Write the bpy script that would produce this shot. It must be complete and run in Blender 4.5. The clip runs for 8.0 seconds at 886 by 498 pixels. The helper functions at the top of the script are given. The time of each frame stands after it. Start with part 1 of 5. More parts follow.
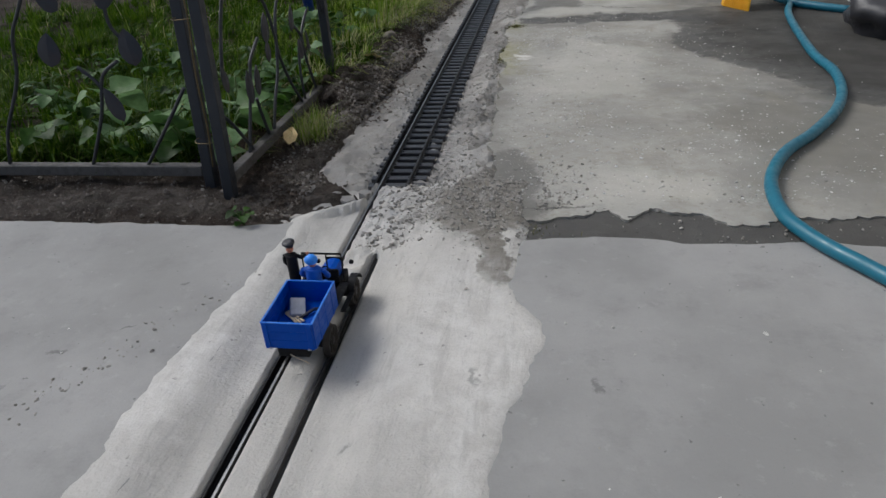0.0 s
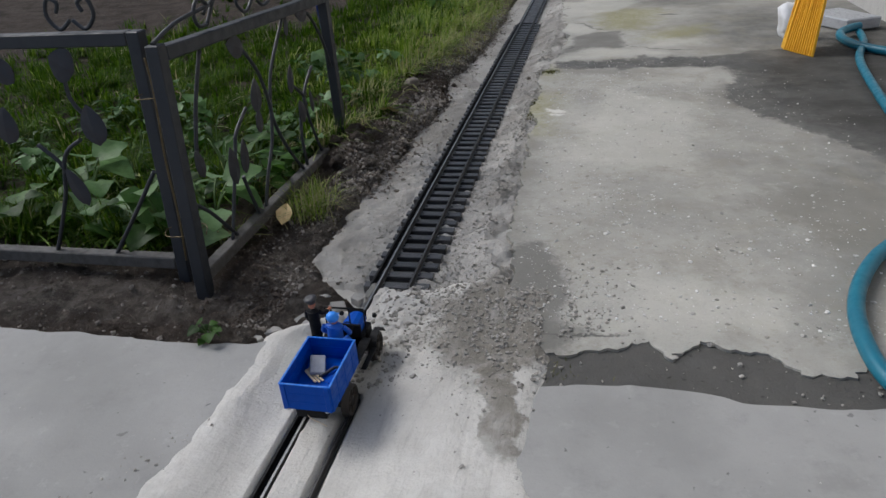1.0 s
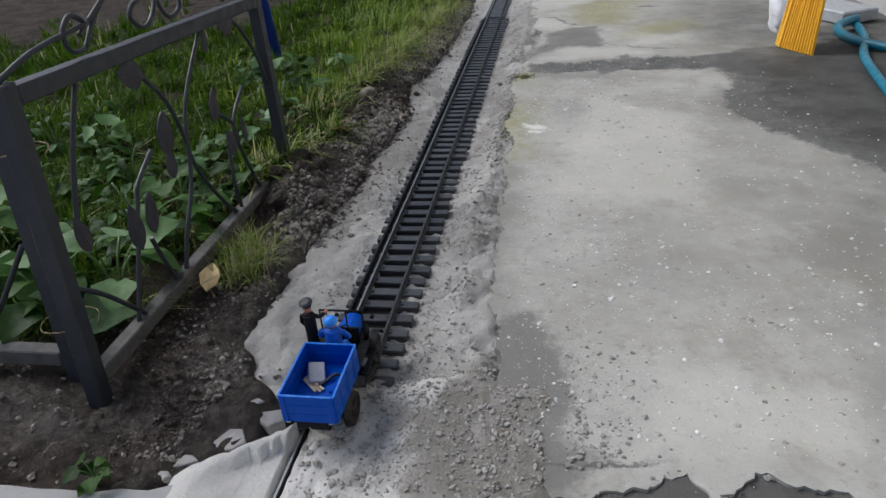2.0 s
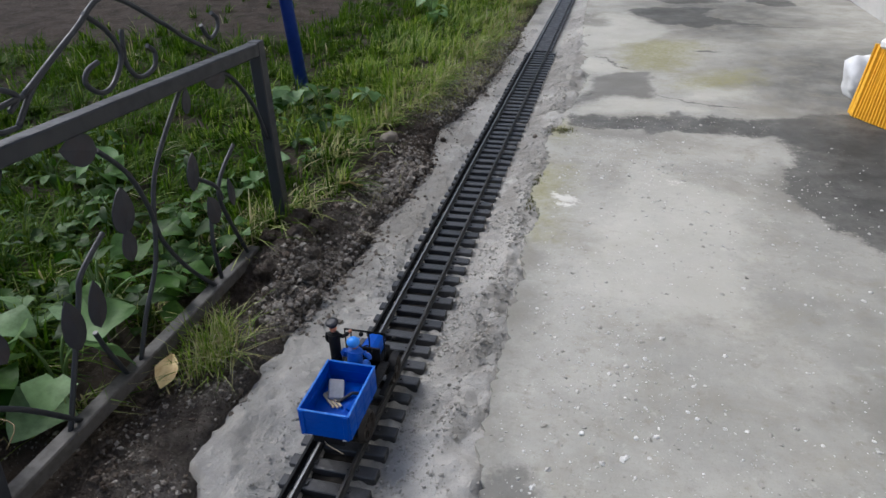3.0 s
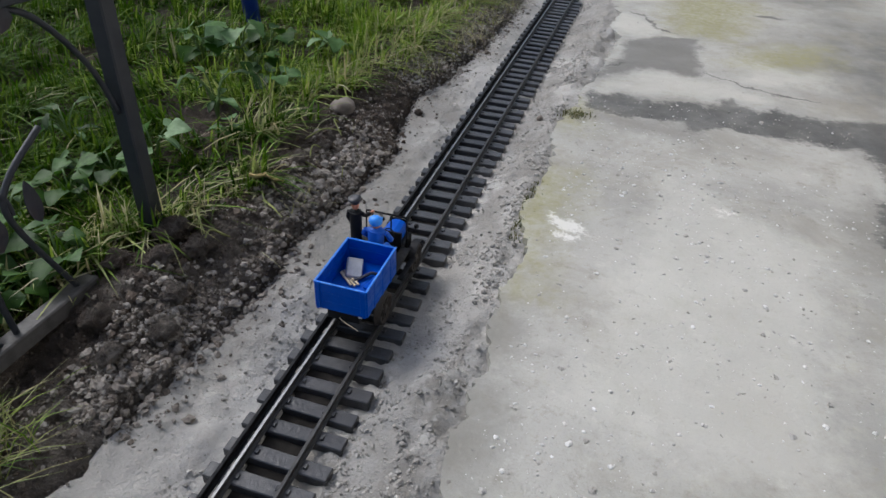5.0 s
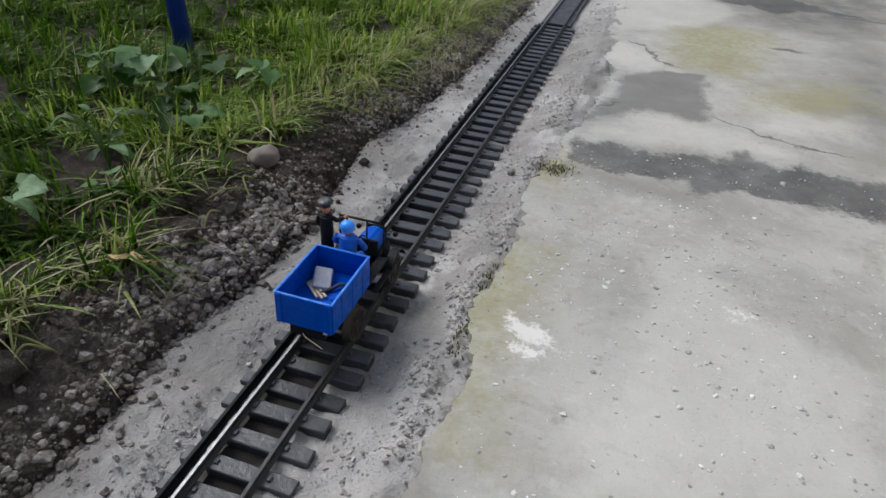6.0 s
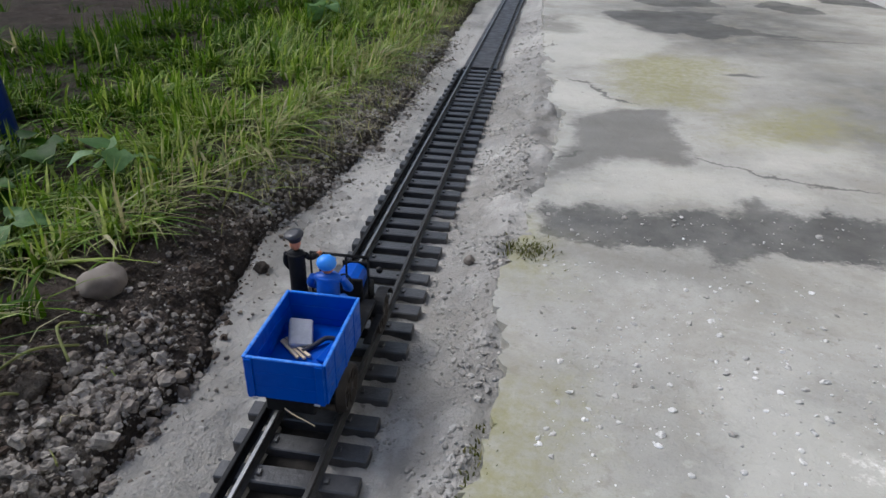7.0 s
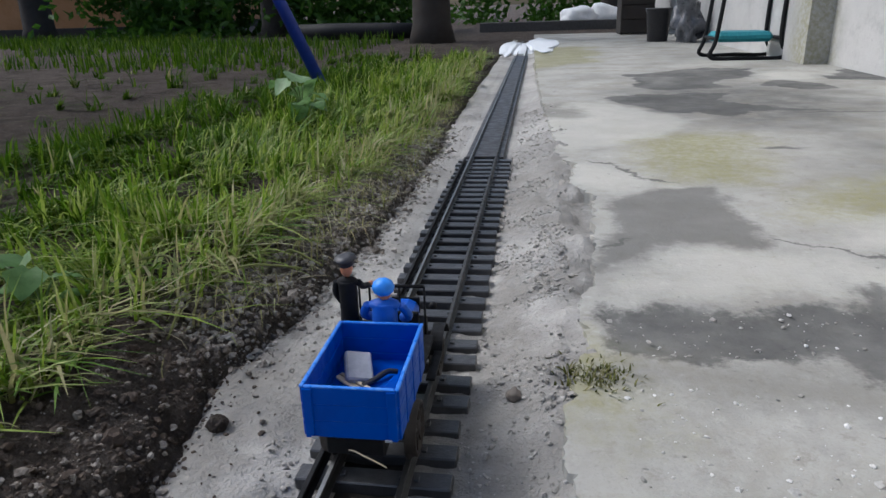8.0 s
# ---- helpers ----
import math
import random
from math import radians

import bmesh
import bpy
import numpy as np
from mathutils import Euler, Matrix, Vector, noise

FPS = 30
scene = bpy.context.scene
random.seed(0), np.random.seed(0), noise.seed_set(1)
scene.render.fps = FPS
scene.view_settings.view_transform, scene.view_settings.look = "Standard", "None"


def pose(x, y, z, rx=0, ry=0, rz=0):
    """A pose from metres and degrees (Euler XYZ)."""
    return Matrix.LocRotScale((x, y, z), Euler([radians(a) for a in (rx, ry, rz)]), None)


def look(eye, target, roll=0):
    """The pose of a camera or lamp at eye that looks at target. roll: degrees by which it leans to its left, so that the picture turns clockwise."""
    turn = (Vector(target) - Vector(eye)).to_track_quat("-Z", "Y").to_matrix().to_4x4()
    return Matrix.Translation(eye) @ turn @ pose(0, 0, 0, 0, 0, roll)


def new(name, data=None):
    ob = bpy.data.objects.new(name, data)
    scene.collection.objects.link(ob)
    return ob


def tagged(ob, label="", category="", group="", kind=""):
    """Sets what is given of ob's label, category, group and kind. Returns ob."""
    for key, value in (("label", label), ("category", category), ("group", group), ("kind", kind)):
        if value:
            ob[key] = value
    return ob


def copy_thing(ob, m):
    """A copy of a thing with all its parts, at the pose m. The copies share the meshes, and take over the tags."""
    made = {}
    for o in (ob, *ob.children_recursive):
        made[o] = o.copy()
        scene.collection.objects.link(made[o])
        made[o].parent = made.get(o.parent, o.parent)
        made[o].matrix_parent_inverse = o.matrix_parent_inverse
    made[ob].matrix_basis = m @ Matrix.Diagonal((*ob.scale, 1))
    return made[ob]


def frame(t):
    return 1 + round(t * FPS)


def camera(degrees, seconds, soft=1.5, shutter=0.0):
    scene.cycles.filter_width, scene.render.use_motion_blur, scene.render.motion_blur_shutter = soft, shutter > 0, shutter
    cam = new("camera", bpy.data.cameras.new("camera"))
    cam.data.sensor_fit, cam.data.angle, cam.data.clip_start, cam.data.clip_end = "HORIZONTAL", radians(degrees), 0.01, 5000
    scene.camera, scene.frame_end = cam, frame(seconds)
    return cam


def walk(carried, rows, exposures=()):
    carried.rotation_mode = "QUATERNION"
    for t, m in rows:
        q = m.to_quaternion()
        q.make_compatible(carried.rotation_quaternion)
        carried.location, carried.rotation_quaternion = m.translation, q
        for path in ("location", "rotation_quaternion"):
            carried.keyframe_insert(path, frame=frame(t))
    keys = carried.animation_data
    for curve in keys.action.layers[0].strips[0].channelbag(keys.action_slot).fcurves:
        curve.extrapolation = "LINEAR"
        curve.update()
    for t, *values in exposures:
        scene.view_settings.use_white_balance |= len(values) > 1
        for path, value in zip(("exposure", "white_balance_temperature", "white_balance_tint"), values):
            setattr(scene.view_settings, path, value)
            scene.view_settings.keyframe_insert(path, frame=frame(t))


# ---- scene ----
from mathutils import geometry

cam = camera(66.5, 8.0, soft=1.5)
PATH = [
    (0, (0.261, -0.52, 0.453), (-0.05, 1.186, -0.543), -3.9),
    (0.5, (0.264, -0.399, 0.495), (-0.132, 1.297, -0.488), -4.6),
    (1, (0.273, -0.292, 0.49), (-0.152, 1.411, -0.467), -4.4),
    (1.5, (0.243, -0.177, 0.471), (-0.154, 1.504, -0.537), -3.4),
    (2, (0.228, -0.057, 0.482), (-0.101, 1.644, -0.517), -4.6),
    (2.2, (0.23, -0.011, 0.494), (-0.087, 1.699, -0.492), -5.0),
    (3.3, (0.253, 0.183, 0.532), (-0.264, 1.833, -0.472), 0.6),
    (3.5, (0.244, 0.222, 0.526), (-0.281, 1.855, -0.504), 2.3),
    (4, (0.225, 0.335, 0.476), (-0.217, 1.943, -0.627), 2.3),
    (4.2, (0.22, 0.377, 0.481), (-0.186, 1.989, -0.63), 2.4),
    (5.3, (0.235, 0.568, 0.453), (-0.242, 2.133, -0.698), 3.2),
    (5.5, (0.238, 0.611, 0.451), (-0.265, 2.177, -0.686), 3.2),
    (6, (0.236, 0.757, 0.417), (-0.224, 2.359, -0.689), 3.9),
    (6.5, (0.204, 0.897, 0.334), (-0.17, 2.542, -0.741), 2.5),
    (7, (0.15, 1.008, 0.327), (-0.118, 2.741, -0.634), 1.3),
    (7.5, (0.124, 1.082, 0.314), (-0.136, 2.895, -0.49), -2.2),
    (8, (0.099, 1.182, 0.251), (-0.174, 3.043, -0.429), -1.8),
]
walk(cam, [(t, look(eye, target, roll)) for t, eye, target, roll in PATH], [(0.0, -0.23, 5980.0, 7.5), (0.5, -0.23, 5970.0, 7.5), (1.0, -0.12, 5950.0, 8.0), (2.0, 0.1, 5850.0, 8.5), (3.5, 0.35, 5850.0, 8.5), (4.2, 0.36, 5850.0, 8.5), (5.5, 0.3, 5850.0, 8.5), (8.0, 0.33, 5750.0, 8.5)])

# ---- light: bright overcast day ----
world = bpy.data.worlds.new("overcast_sky")
scene.world = world
world.use_nodes = True
wn = world.node_tree
sky = wn.nodes.new("ShaderNodeTexSky")
sky.sky_type, sky.sun_disc = "NISHITA", False
sky.sun_elevation, sky.sun_rotation = radians(46), radians(-72)
sky.air_density, sky.dust_density, sky.ozone_density = 1.0, 4.0, 1.0
wn.links.new(sky.outputs[0], wn.nodes["Background"].inputs[0])
wn.nodes["Background"].inputs[1].default_value = 0.13
sun = new("sun", bpy.data.lights.new("sun", "SUN"))
sun.data.energy, sun.data.angle, sun.data.color = 1.6, radians(24), (1.0, 0.97, 0.92)
sun.matrix_world = look((-2.2, 0.7, 2.4), (0, 0, 0))


# ---- materials ----
class Mat:
    """A small builder for procedural node materials in world coordinates."""

    def __init__(self, name, rough=0.8, metal=0.0, spec=0.5):
        self.m = bpy.data.materials.new(name)
        self.m.use_nodes = True
        self.t = self.m.node_tree
        self.b = self.t.nodes["Principled BSDF"]
        self.b.inputs["Roughness"].default_value = rough
        self.b.inputs["Metallic"].default_value = metal
        self.b.inputs["Specular IOR Level"].default_value = spec
        self.heights = []

    def node(self, kind, **inputs):
        n = self.t.nodes.new(kind)
        for k, v in inputs.items():
            self.put(n.inputs[k.replace("_", " ")], v)
        return n

    def put(self, socket, v):
        if isinstance(v, bpy.types.NodeSocket):
            self.t.links.new(v, socket)
        else:
            socket.default_value = v

    def pos(self, space="world"):
        if space == "world":
            return self.node("ShaderNodeNewGeometry").outputs["Position"]
        return self.node("ShaderNodeTexCoord").outputs["Object"]

    def noise(self, scale, detail=4.0, rough=0.6, at=None, space="world", stretch=None, distort=0.0):
        p = at if at is not None else self.pos(space)
        if stretch:
            mp = self.node("ShaderNodeMapping", Vector=p)
            mp.inputs["Scale"].default_value = stretch
            p = mp.outputs[0]
        n = self.node("ShaderNodeTexNoise", Vector=p, Scale=scale, Detail=detail, Roughness=rough, Distortion=distort)
        return n.outputs["Fac"]

    def ramp(self, fac, lo, hi, a=0.0, b=1.0):
        n = self.node("ShaderNodeMapRange", Value=fac)
        n.interpolation_type = "SMOOTHSTEP"
        n.inputs["From Min"].default_value, n.inputs["From Max"].default_value = lo, hi
        n.inputs["To Min"].default_value, n.inputs["To Max"].default_value = a, b
        return n.outputs["Result"]

    def mix(self, fac, a, b):
        n = self.t.nodes.new("ShaderNodeMix")
        n.data_type = "RGBA"
        self.put(n.inputs["Factor"], fac)
        self.put(n.inputs[6], a if isinstance(a, bpy.types.NodeSocket) else (*a, 1))
        self.put(n.inputs[7], b if isinstance(b, bpy.types.NodeSocket) else (*b, 1))
        return n.outputs[2]

    def math(self, op, a, b=0.0):
        n = self.t.nodes.new("ShaderNodeMath")
        n.operation = op
        self.put(n.inputs[0], a)
        self.put(n.inputs[1], b)
        return n.outputs[0]

    def blot(self, spots, wobble=0.05, scale=14.0, soft=0.35):
        """A mask of stains with uneven rims: each spot is x, y, half length, half width, degrees."""
        p = self.pos()
        n = self.node("ShaderNodeTexNoise", Vector=p, Scale=scale, Detail=5.0, Roughness=0.65)
        sub = self.node("ShaderNodeVectorMath")
        sub.operation = "SUBTRACT"
        self.put(sub.inputs[0], n.outputs["Color"])
        sub.inputs[1].default_value = (0.5, 0.5, 0.5)
        sc = self.node("ShaderNodeVectorMath")
        sc.operation = "SCALE"
        self.put(sc.inputs[0], sub.outputs[0])
        sc.inputs["Scale"].default_value = wobble * 4
        add = self.node("ShaderNodeVectorMath")
        self.put(add.inputs[0], p)
        self.put(add.inputs[1], sc.outputs[0])
        total = None
        for x, y, rx, ry, turn in spots:
            mp = self.node("ShaderNodeMapping", Vector=add.outputs[0])
            mp.vector_type = "TEXTURE"
            mp.inputs["Location"].default_value = (x, y, 0)
            mp.inputs["Rotation"].default_value = (0, 0, radians(turn))
            mp.inputs["Scale"].default_value = (rx, ry, 1.0)
            ln = self.node("ShaderNodeVectorMath")
            ln.operation = "LENGTH"
            self.put(ln.inputs[0], mp.outputs[0])
            f = self.ramp(ln.outputs["Value"], 1 + soft, 1 - soft)
            total = f if total is None else self.math("MAXIMUM", total, f)
        return total

    def bump(self, height, strength=0.4, distance=0.002):
        n = self.node("ShaderNodeBump", Height=height, Strength=strength, Distance=distance)
        if self.heights:
            self.put(n.inputs["Normal"], self.heights[-1])
        self.heights.append(n.outputs[0])
        self.put(self.b.inputs["Normal"], n.outputs[0])

    def done(self, colour=None, rough=None):
        if colour is not None:
            self.put(self.b.inputs["Base Color"], colour if isinstance(colour, bpy.types.NodeSocket) else (*colour, 1))
        if rough is not None:
            self.put(self.b.inputs["Roughness"], rough)
        return self.m


def concrete(name, base, dark, stains=(), moss=(), pale=(), cracks=(), smooth=False, streak=0.0, cloud=0.8, damp=(), weathered=False):
    """Weathered concrete: cloudy tone, sandy grain, pits, white chips, damp stains, painted shade, moss and pale
    patches.
    """
    m = Mat(name, 0.85, spec=0.35)
    c = m.mix(m.ramp(m.noise(3.2, 6, 0.65), 0.38, 0.66), base, tuple(v * cloud for v in base))
    c = m.mix(m.math("MULTIPLY", m.ramp(m.noise(17, 6, 0.7), 0.5, 0.72), 0.45), c, tuple(v * 0.62 for v in base))
    c = m.mix(m.math("MULTIPLY", m.ramp(m.noise(45, 4, 0.7), 0.58, 0.7), 0.25 if smooth else 0.12 if "render" in name else 0.45), c, tuple(v * 1.25 for v in base))
    grain = m.noise(420, 3, 0.7)
    c = m.mix(m.math("MULTIPLY", m.ramp(grain, 0.5, 0.75), 0.12 if smooth else 0.3), c, tuple(v * 0.5 for v in base))
    if moss:
        f = m.math("MULTIPLY", m.blot(moss, 0.05, 18, 0.8), m.ramp(m.noise(60, 5, 0.7), 0.35, 0.62, 0.1, 0.65))
        c = m.mix(f, c, (0.27, 0.25, 0.13) if "far" in name else (0.21, 0.2, 0.075))
    if stains:
        f = m.blot(stains, 0.05, 16, 0.25)
        f = m.math("MULTIPLY", f, m.ramp(m.noise(40, 5, 0.7), 0.25, 0.6, 0.7, 1.0))
        c = m.mix(f, c, dark)
    if damp:
        c = m.mix(m.math("MULTIPLY", m.blot(damp, 0.08, 9, 0.6), m.ramp(m.noise(12, 5, 0.7), 0.2, 0.65, 0.35, 0.8)), c, dark)
    if pale:
        c = m.mix(m.math("MULTIPLY", m.blot(pale, 0.035, 26, 0.75), m.ramp(m.noise(30, 5, 0.65), 0.35, 0.65, 0.1, 0.6)), c, (0.7, 0.685, 0.65))
    if weathered:
        # stains with a shape of their own, laid down on the slab's vertices, plus the wall's shade
        fine, mid = m.noise(130, 4, 0.7), m.noise(24, 5, 0.7)
        c = m.mix(m.math("MULTIPLY", m.ramp(m.noise(8, 6, 0.75, distort=0.5), 0.46, 0.66), 0.5), c, tuple(v * f for v, f in zip(base, (0.66, 0.63, 0.57))))
        c = m.mix(m.math("MULTIPLY", m.ramp(m.noise(46, 5, 0.75), 0.54, 0.68), 0.55), c, tuple(v * f for v, f in zip(base, (0.58, 0.55, 0.49))))

        def cover(layer, soft, ragged):
            at = m.node("ShaderNodeAttribute")
            at.attribute_name = layer
            v = m.math("ADD", at.outputs["Fac"], m.math("MULTIPLY", m.math("SUBTRACT", mid, 0.5), ragged))
            return m.ramp(m.math("ADD", v, m.math("MULTIPLY", m.math("SUBTRACT", fine, 0.5), ragged * 0.5)), 0.5 - soft, 0.5 + soft)

        c = m.mix(m.math("MULTIPLY", cover("pale", 0.3, 0.9), 0.5), c, (0.53, 0.515, 0.46))
        c = m.mix(m.math("MULTIPLY", cover("moss", 0.5, 1.2), m.ramp(m.noise(70, 5, 0.7), 0.35, 0.62, 0.4, 0.9)), c, (0.26, 0.245, 0.115))
        c = m.mix(m.math("MULTIPLY", cover("moist", 0.3, 0.8), 0.7), c, (0.2, 0.19, 0.165))
        c = m.mix(m.math("MULTIPLY", cover("dull", 0.16, 0.7), 0.78), c, (0.135, 0.13, 0.118))
        c = m.mix(m.math("MULTIPLY", cover("damp", 0.12, 0.8), m.ramp(m.noise(7, 5, 0.7), 0.3, 0.7, 0.97, 0.62)), c, dark)
        c = m.mix(m.math("MULTIPLY", cover("wet_shade", 0.3, 0.9), m.ramp(m.noise(9, 5, 0.7), 0.3, 0.7, 0.95, 0.5)), c, (0.035, 0.033, 0.029))
        c = m.mix(m.math("MULTIPLY", cover("flake", 0.09, 1.1), 0.8), c, (0.7, 0.685, 0.64))
    if cracks:
        c = m.mix(m.math("MULTIPLY", m.blot(cracks, 0.012, 30, 0.5), 0.85 if "far" in name else 0.5), c, tuple(v * 0.22 for v in base))
    pits = m.ramp(m.noise(95, 2, 0.5), 0.71, 0.76)
    c = m.mix(m.math("MULTIPLY", pits, 0.6), c, tuple(v * 0.35 for v in base))
    if streak:
        sn = m.noise(55, 5, 0.7, stretch=(1.0, 0.14, 1.0), distort=0.6)
        c = m.mix(m.math("MULTIPLY", m.ramp(sn, 0.5, 0.7), streak), c, tuple(v * 0.66 for v in base))
        m.bump(sn, 0.3, 0.003)
    if "bed" in name:
        m.bump(m.noise(90, 5, 0.75), 0.6, 0.006)
    if not smooth:
        m.bump(m.noise(28, 5, 0.7), 0.5, 0.006)
    m.bump(m.noise(260, 4, 0.7), 0.25 if smooth else 0.3 if weathered else 0.7, 0.002)
    m.bump(m.math("SUBTRACT", 1.0, pits), 0.5, 0.002)
    return m.done(c, m.ramp(m.noise(8, 3), 0.3, 0.7, 0.6, 0.92))


def soil_mat(name, base=(0.12, 0.095, 0.078), pale=(0.23, 0.203, 0.178)):
    m = Mat(name, 0.95, spec=0.2)
    c = m.mix(m.ramp(m.noise(9, 6, 0.7), 0.35, 0.65), base, tuple(v * 0.5 for v in base))
    c = m.mix(m.ramp(m.noise(70, 5, 0.75), 0.54, 0.72), c, tuple(v * 1.6 for v in base))
    dry = m.blot([(-0.165, 0.9, 0.05, 0.45, 0), (-0.16, 0.55, 0.06, 0.2, 0), (-0.15, 2.4, 0.085, 0.75, 0), (-0.5, 0.4, 0.4, 0.05, 0)], 0.04, 14, 0.6)
    c = m.mix(m.math("MULTIPLY", dry, m.ramp(m.noise(26, 5, 0.75), 0.4, 0.62, 0.3, 1.0)), c, pale)
    c = m.mix(m.math("MULTIPLY", m.ramp(m.noise(200, 3, 0.7), 0.62, 0.74), 0.5), c, pale)
    m.bump(m.noise(75, 6, 0.8), 1.0, 0.016)
    m.bump(m.noise(300, 3, 0.7), 0.6, 0.003)
    return m.done(c)


def island_mat(name, colours, rough=0.85, spec=0.3, by="island", bump=120, thin=False):
    """One material for many small pieces, each with its own tone."""
    m = Mat(name, rough, spec=spec)
    if by == "island":
        r = m.node("ShaderNodeNewGeometry").outputs["Random Per Island"]
    else:
        r = m.node("ShaderNodeObjectInfo").outputs["Random"]
    n = m.node("ShaderNodeValToRGB", Fac=r)
    e = n.color_ramp.elements
    while len(e) < len(colours):
        e.new(0.5)
    for i, col in enumerate(colours):
        e[i].position, e[i].color = i / max(1, len(colours) - 1), (*col, 1)
    c = m.mix(m.math("MULTIPLY", m.ramp(m.noise(bump, 4, 0.7), 0.35, 0.7), 0.45), n.outputs[0], tuple(v * 0.45 for v in colours[0]))
    m.bump(m.noise(bump * 2, 4, 0.7), 0.4, 0.002)
    m.done(c)
    if thin:
        tr = m.node("ShaderNodeBsdfTranslucent", Color=c)
        mx = m.node("ShaderNodeMixShader")
        mx.inputs[0].default_value = 0.38
        m.t.links.new(m.b.outputs[0], mx.inputs[1])
        m.t.links.new(tr.outputs[0], mx.inputs[2])
        m.t.links.new(mx.outputs[0], m.t.nodes["Material Output"].inputs[0])
    return m.m


def plain_mat(name, colour, rough=0.5, metal=0.0, wear=None, scale=60, spec=0.5, space="object", amount=0.5):
    m = Mat(name, rough, metal, spec)
    c = m.mix(m.math("MULTIPLY", m.ramp(m.noise(scale, 5, 0.7, space=space), 0.42, 0.72), amount), colour, wear or tuple(v * 0.55 for v in colour))
    m.bump(m.noise(scale * 5, 3, 0.7, space=space), 0.15, 0.001)
    return m.done(c, m.ramp(m.noise(scale * 2, 3, space=space), 0.3, 0.7, max(0.05, rough - 0.1), min(1, rough + 0.15)))


M_NEAR = concrete("smooth_grey_concrete", (0.345, 0.34, 0.328), (0.2, 0.19, 0.18), smooth=True,
                  cracks=[(-0.281, 0.009, 0.012, 0.003, 20), (-0.31, -0.06, 0.004, 0.014, -20), (-0.225, 0.05, 0.008, 0.002, 40), (0.31, 0.0, 0.004, 0.009, 10), (-0.2, 0.15, 0.004, 0.003, 0)])
M_RAMP = concrete("pale_cement_render", (0.56, 0.541, 0.503), (0.17, 0.155, 0.13),
                  stains=[(0.17, 0.41, 0.11, 0.1, 20), (0.19, 0.25, 0.035, 0.08, 5), (0.26, 0.45, 0.05, 0.12, 0)],
                  pale=[(0.205, -0.02, 0.045, 0.16, 0), (0.15, 0.08, 0.06, 0.14, 0), (-0.12, 0.02, 0.025, 0.2, 0), (0.0, 0.38, 0.03, 0.09, 0)],
                  cracks=[(-0.153, 0.091, 0.016, 0.003, 60), (-0.165, 0.05, 0.018, 0.003, 55), (-0.183, 0.01, 0.012, 0.004, 50), (0.19, 0.0, 0.004, 0.012, 10), (0.08, -0.1, 0.008, 0.003, 30)], streak=0.5)
M_YARD = concrete("weathered_yard_concrete_far", (0.405, 0.393, 0.355), (0.07, 0.069, 0.066), weathered=True, cloud=0.7,
                  cracks=[(0.373, 1.91, 0.026, 0.003, -30), (0.43, 1.876, 0.05, 0.003, -27), (0.51, 1.85, 0.05, 0.003, -8), (0.2, 2.297, 0.022, 0.004, -31), (0.235, 2.235, 0.05, 0.004, -72), (0.27, 2.175, 0.03, 0.003, -30), (0.76, 2.81, 0.13, 0.006, -3), (0.52, 2.41, 0.035, 0.012, 0),
                          (0.185, 1.895, 0.03, 0.004, 50), (0.27, 0.385, 0.05, 0.003, 8)],
                  # The blots at x 1.0 and 0.95 paint the house wall's shade.
                  damp=[(1.0, 0.85, 0.36, 0.5, 0), (0.95, 2.1, 0.4, 0.45, 0), (0.6, 3.0, 0.3, 0.4, 0)])
M_BED = concrete("sandy_cement_bed", (0.42, 0.402, 0.372), (0.185, 0.172, 0.152),
                 stains=[(0.16, 0.42, 0.11, 0.1, 20), (0.19, 0.25, 0.035, 0.08, 5)],
                 cloud=0.62, damp=[(0.09, 0.8, 0.03, 0.06, 10), (0.1, 1.28, 0.03, 0.09, 0), (-0.09, 1.32, 0.03, 0.1, 0), (-0.125, 1.02, 0.035, 0.16, 0), (-0.12, 1.75, 0.03, 0.2, 0), (0.13, 0.95, 0.012, 0.1, 0), (-0.1, 1.3, 0.06, 0.2, 0), (0.095, 1.4, 0.045, 0.3, 0), (0.08, 1.75, 0.03, 0.15, 0), (-0.1, 1.6, 0.04, 0.12, 0), (0.1, 2.15, 0.05, 0.2, 0)])
M_JOINT = concrete("damp_dark_joint_filling", (0.095, 0.091, 0.084), (0.08, 0.075, 0.07))
M_SOIL = soil_mat("dark_garden_soil")
M_CLOD = island_mat("dry_soil_clods", [(0.13, 0.109, 0.091), (0.215, 0.189, 0.163), (0.35, 0.322, 0.288), (0.25, 0.224, 0.195)], 0.95, 0.12, bump=260)
M_CHIP = island_mat("pale_gravel", [(0.26, 0.245, 0.22), (0.39, 0.37, 0.34), (0.32, 0.3, 0.272), (0.48, 0.458, 0.42)], 0.9, 0.2)
M_WCHIP = island_mat("white_chips", [(0.34, 0.32, 0.285), (0.5, 0.485, 0.455), (0.66, 0.645, 0.615), (0.82, 0.81, 0.79)], 0.85)
M_GRASS = island_mat("meadow_grass", [(0.085, 0.175, 0.009), (0.165, 0.27, 0.022), (0.26, 0.35, 0.045), (0.42, 0.46, 0.16)], 0.5, 0.25, thin=True)
# Darker greens put the shade of the garden interior into the colour.
M_LUSH_SHADE = island_mat("deep_green_shaded_grass", [(0.025, 0.066, 0.003), (0.046, 0.105, 0.004), (0.072, 0.14, 0.007), (0.15, 0.21, 0.028)], 0.65, 0.1, thin=True)
M_DRY = island_mat("dry_straw", [(0.42, 0.37, 0.2), (0.3, 0.29, 0.12), (0.24, 0.3, 0.09), (0.52, 0.47, 0.32)], 0.7, thin=True)
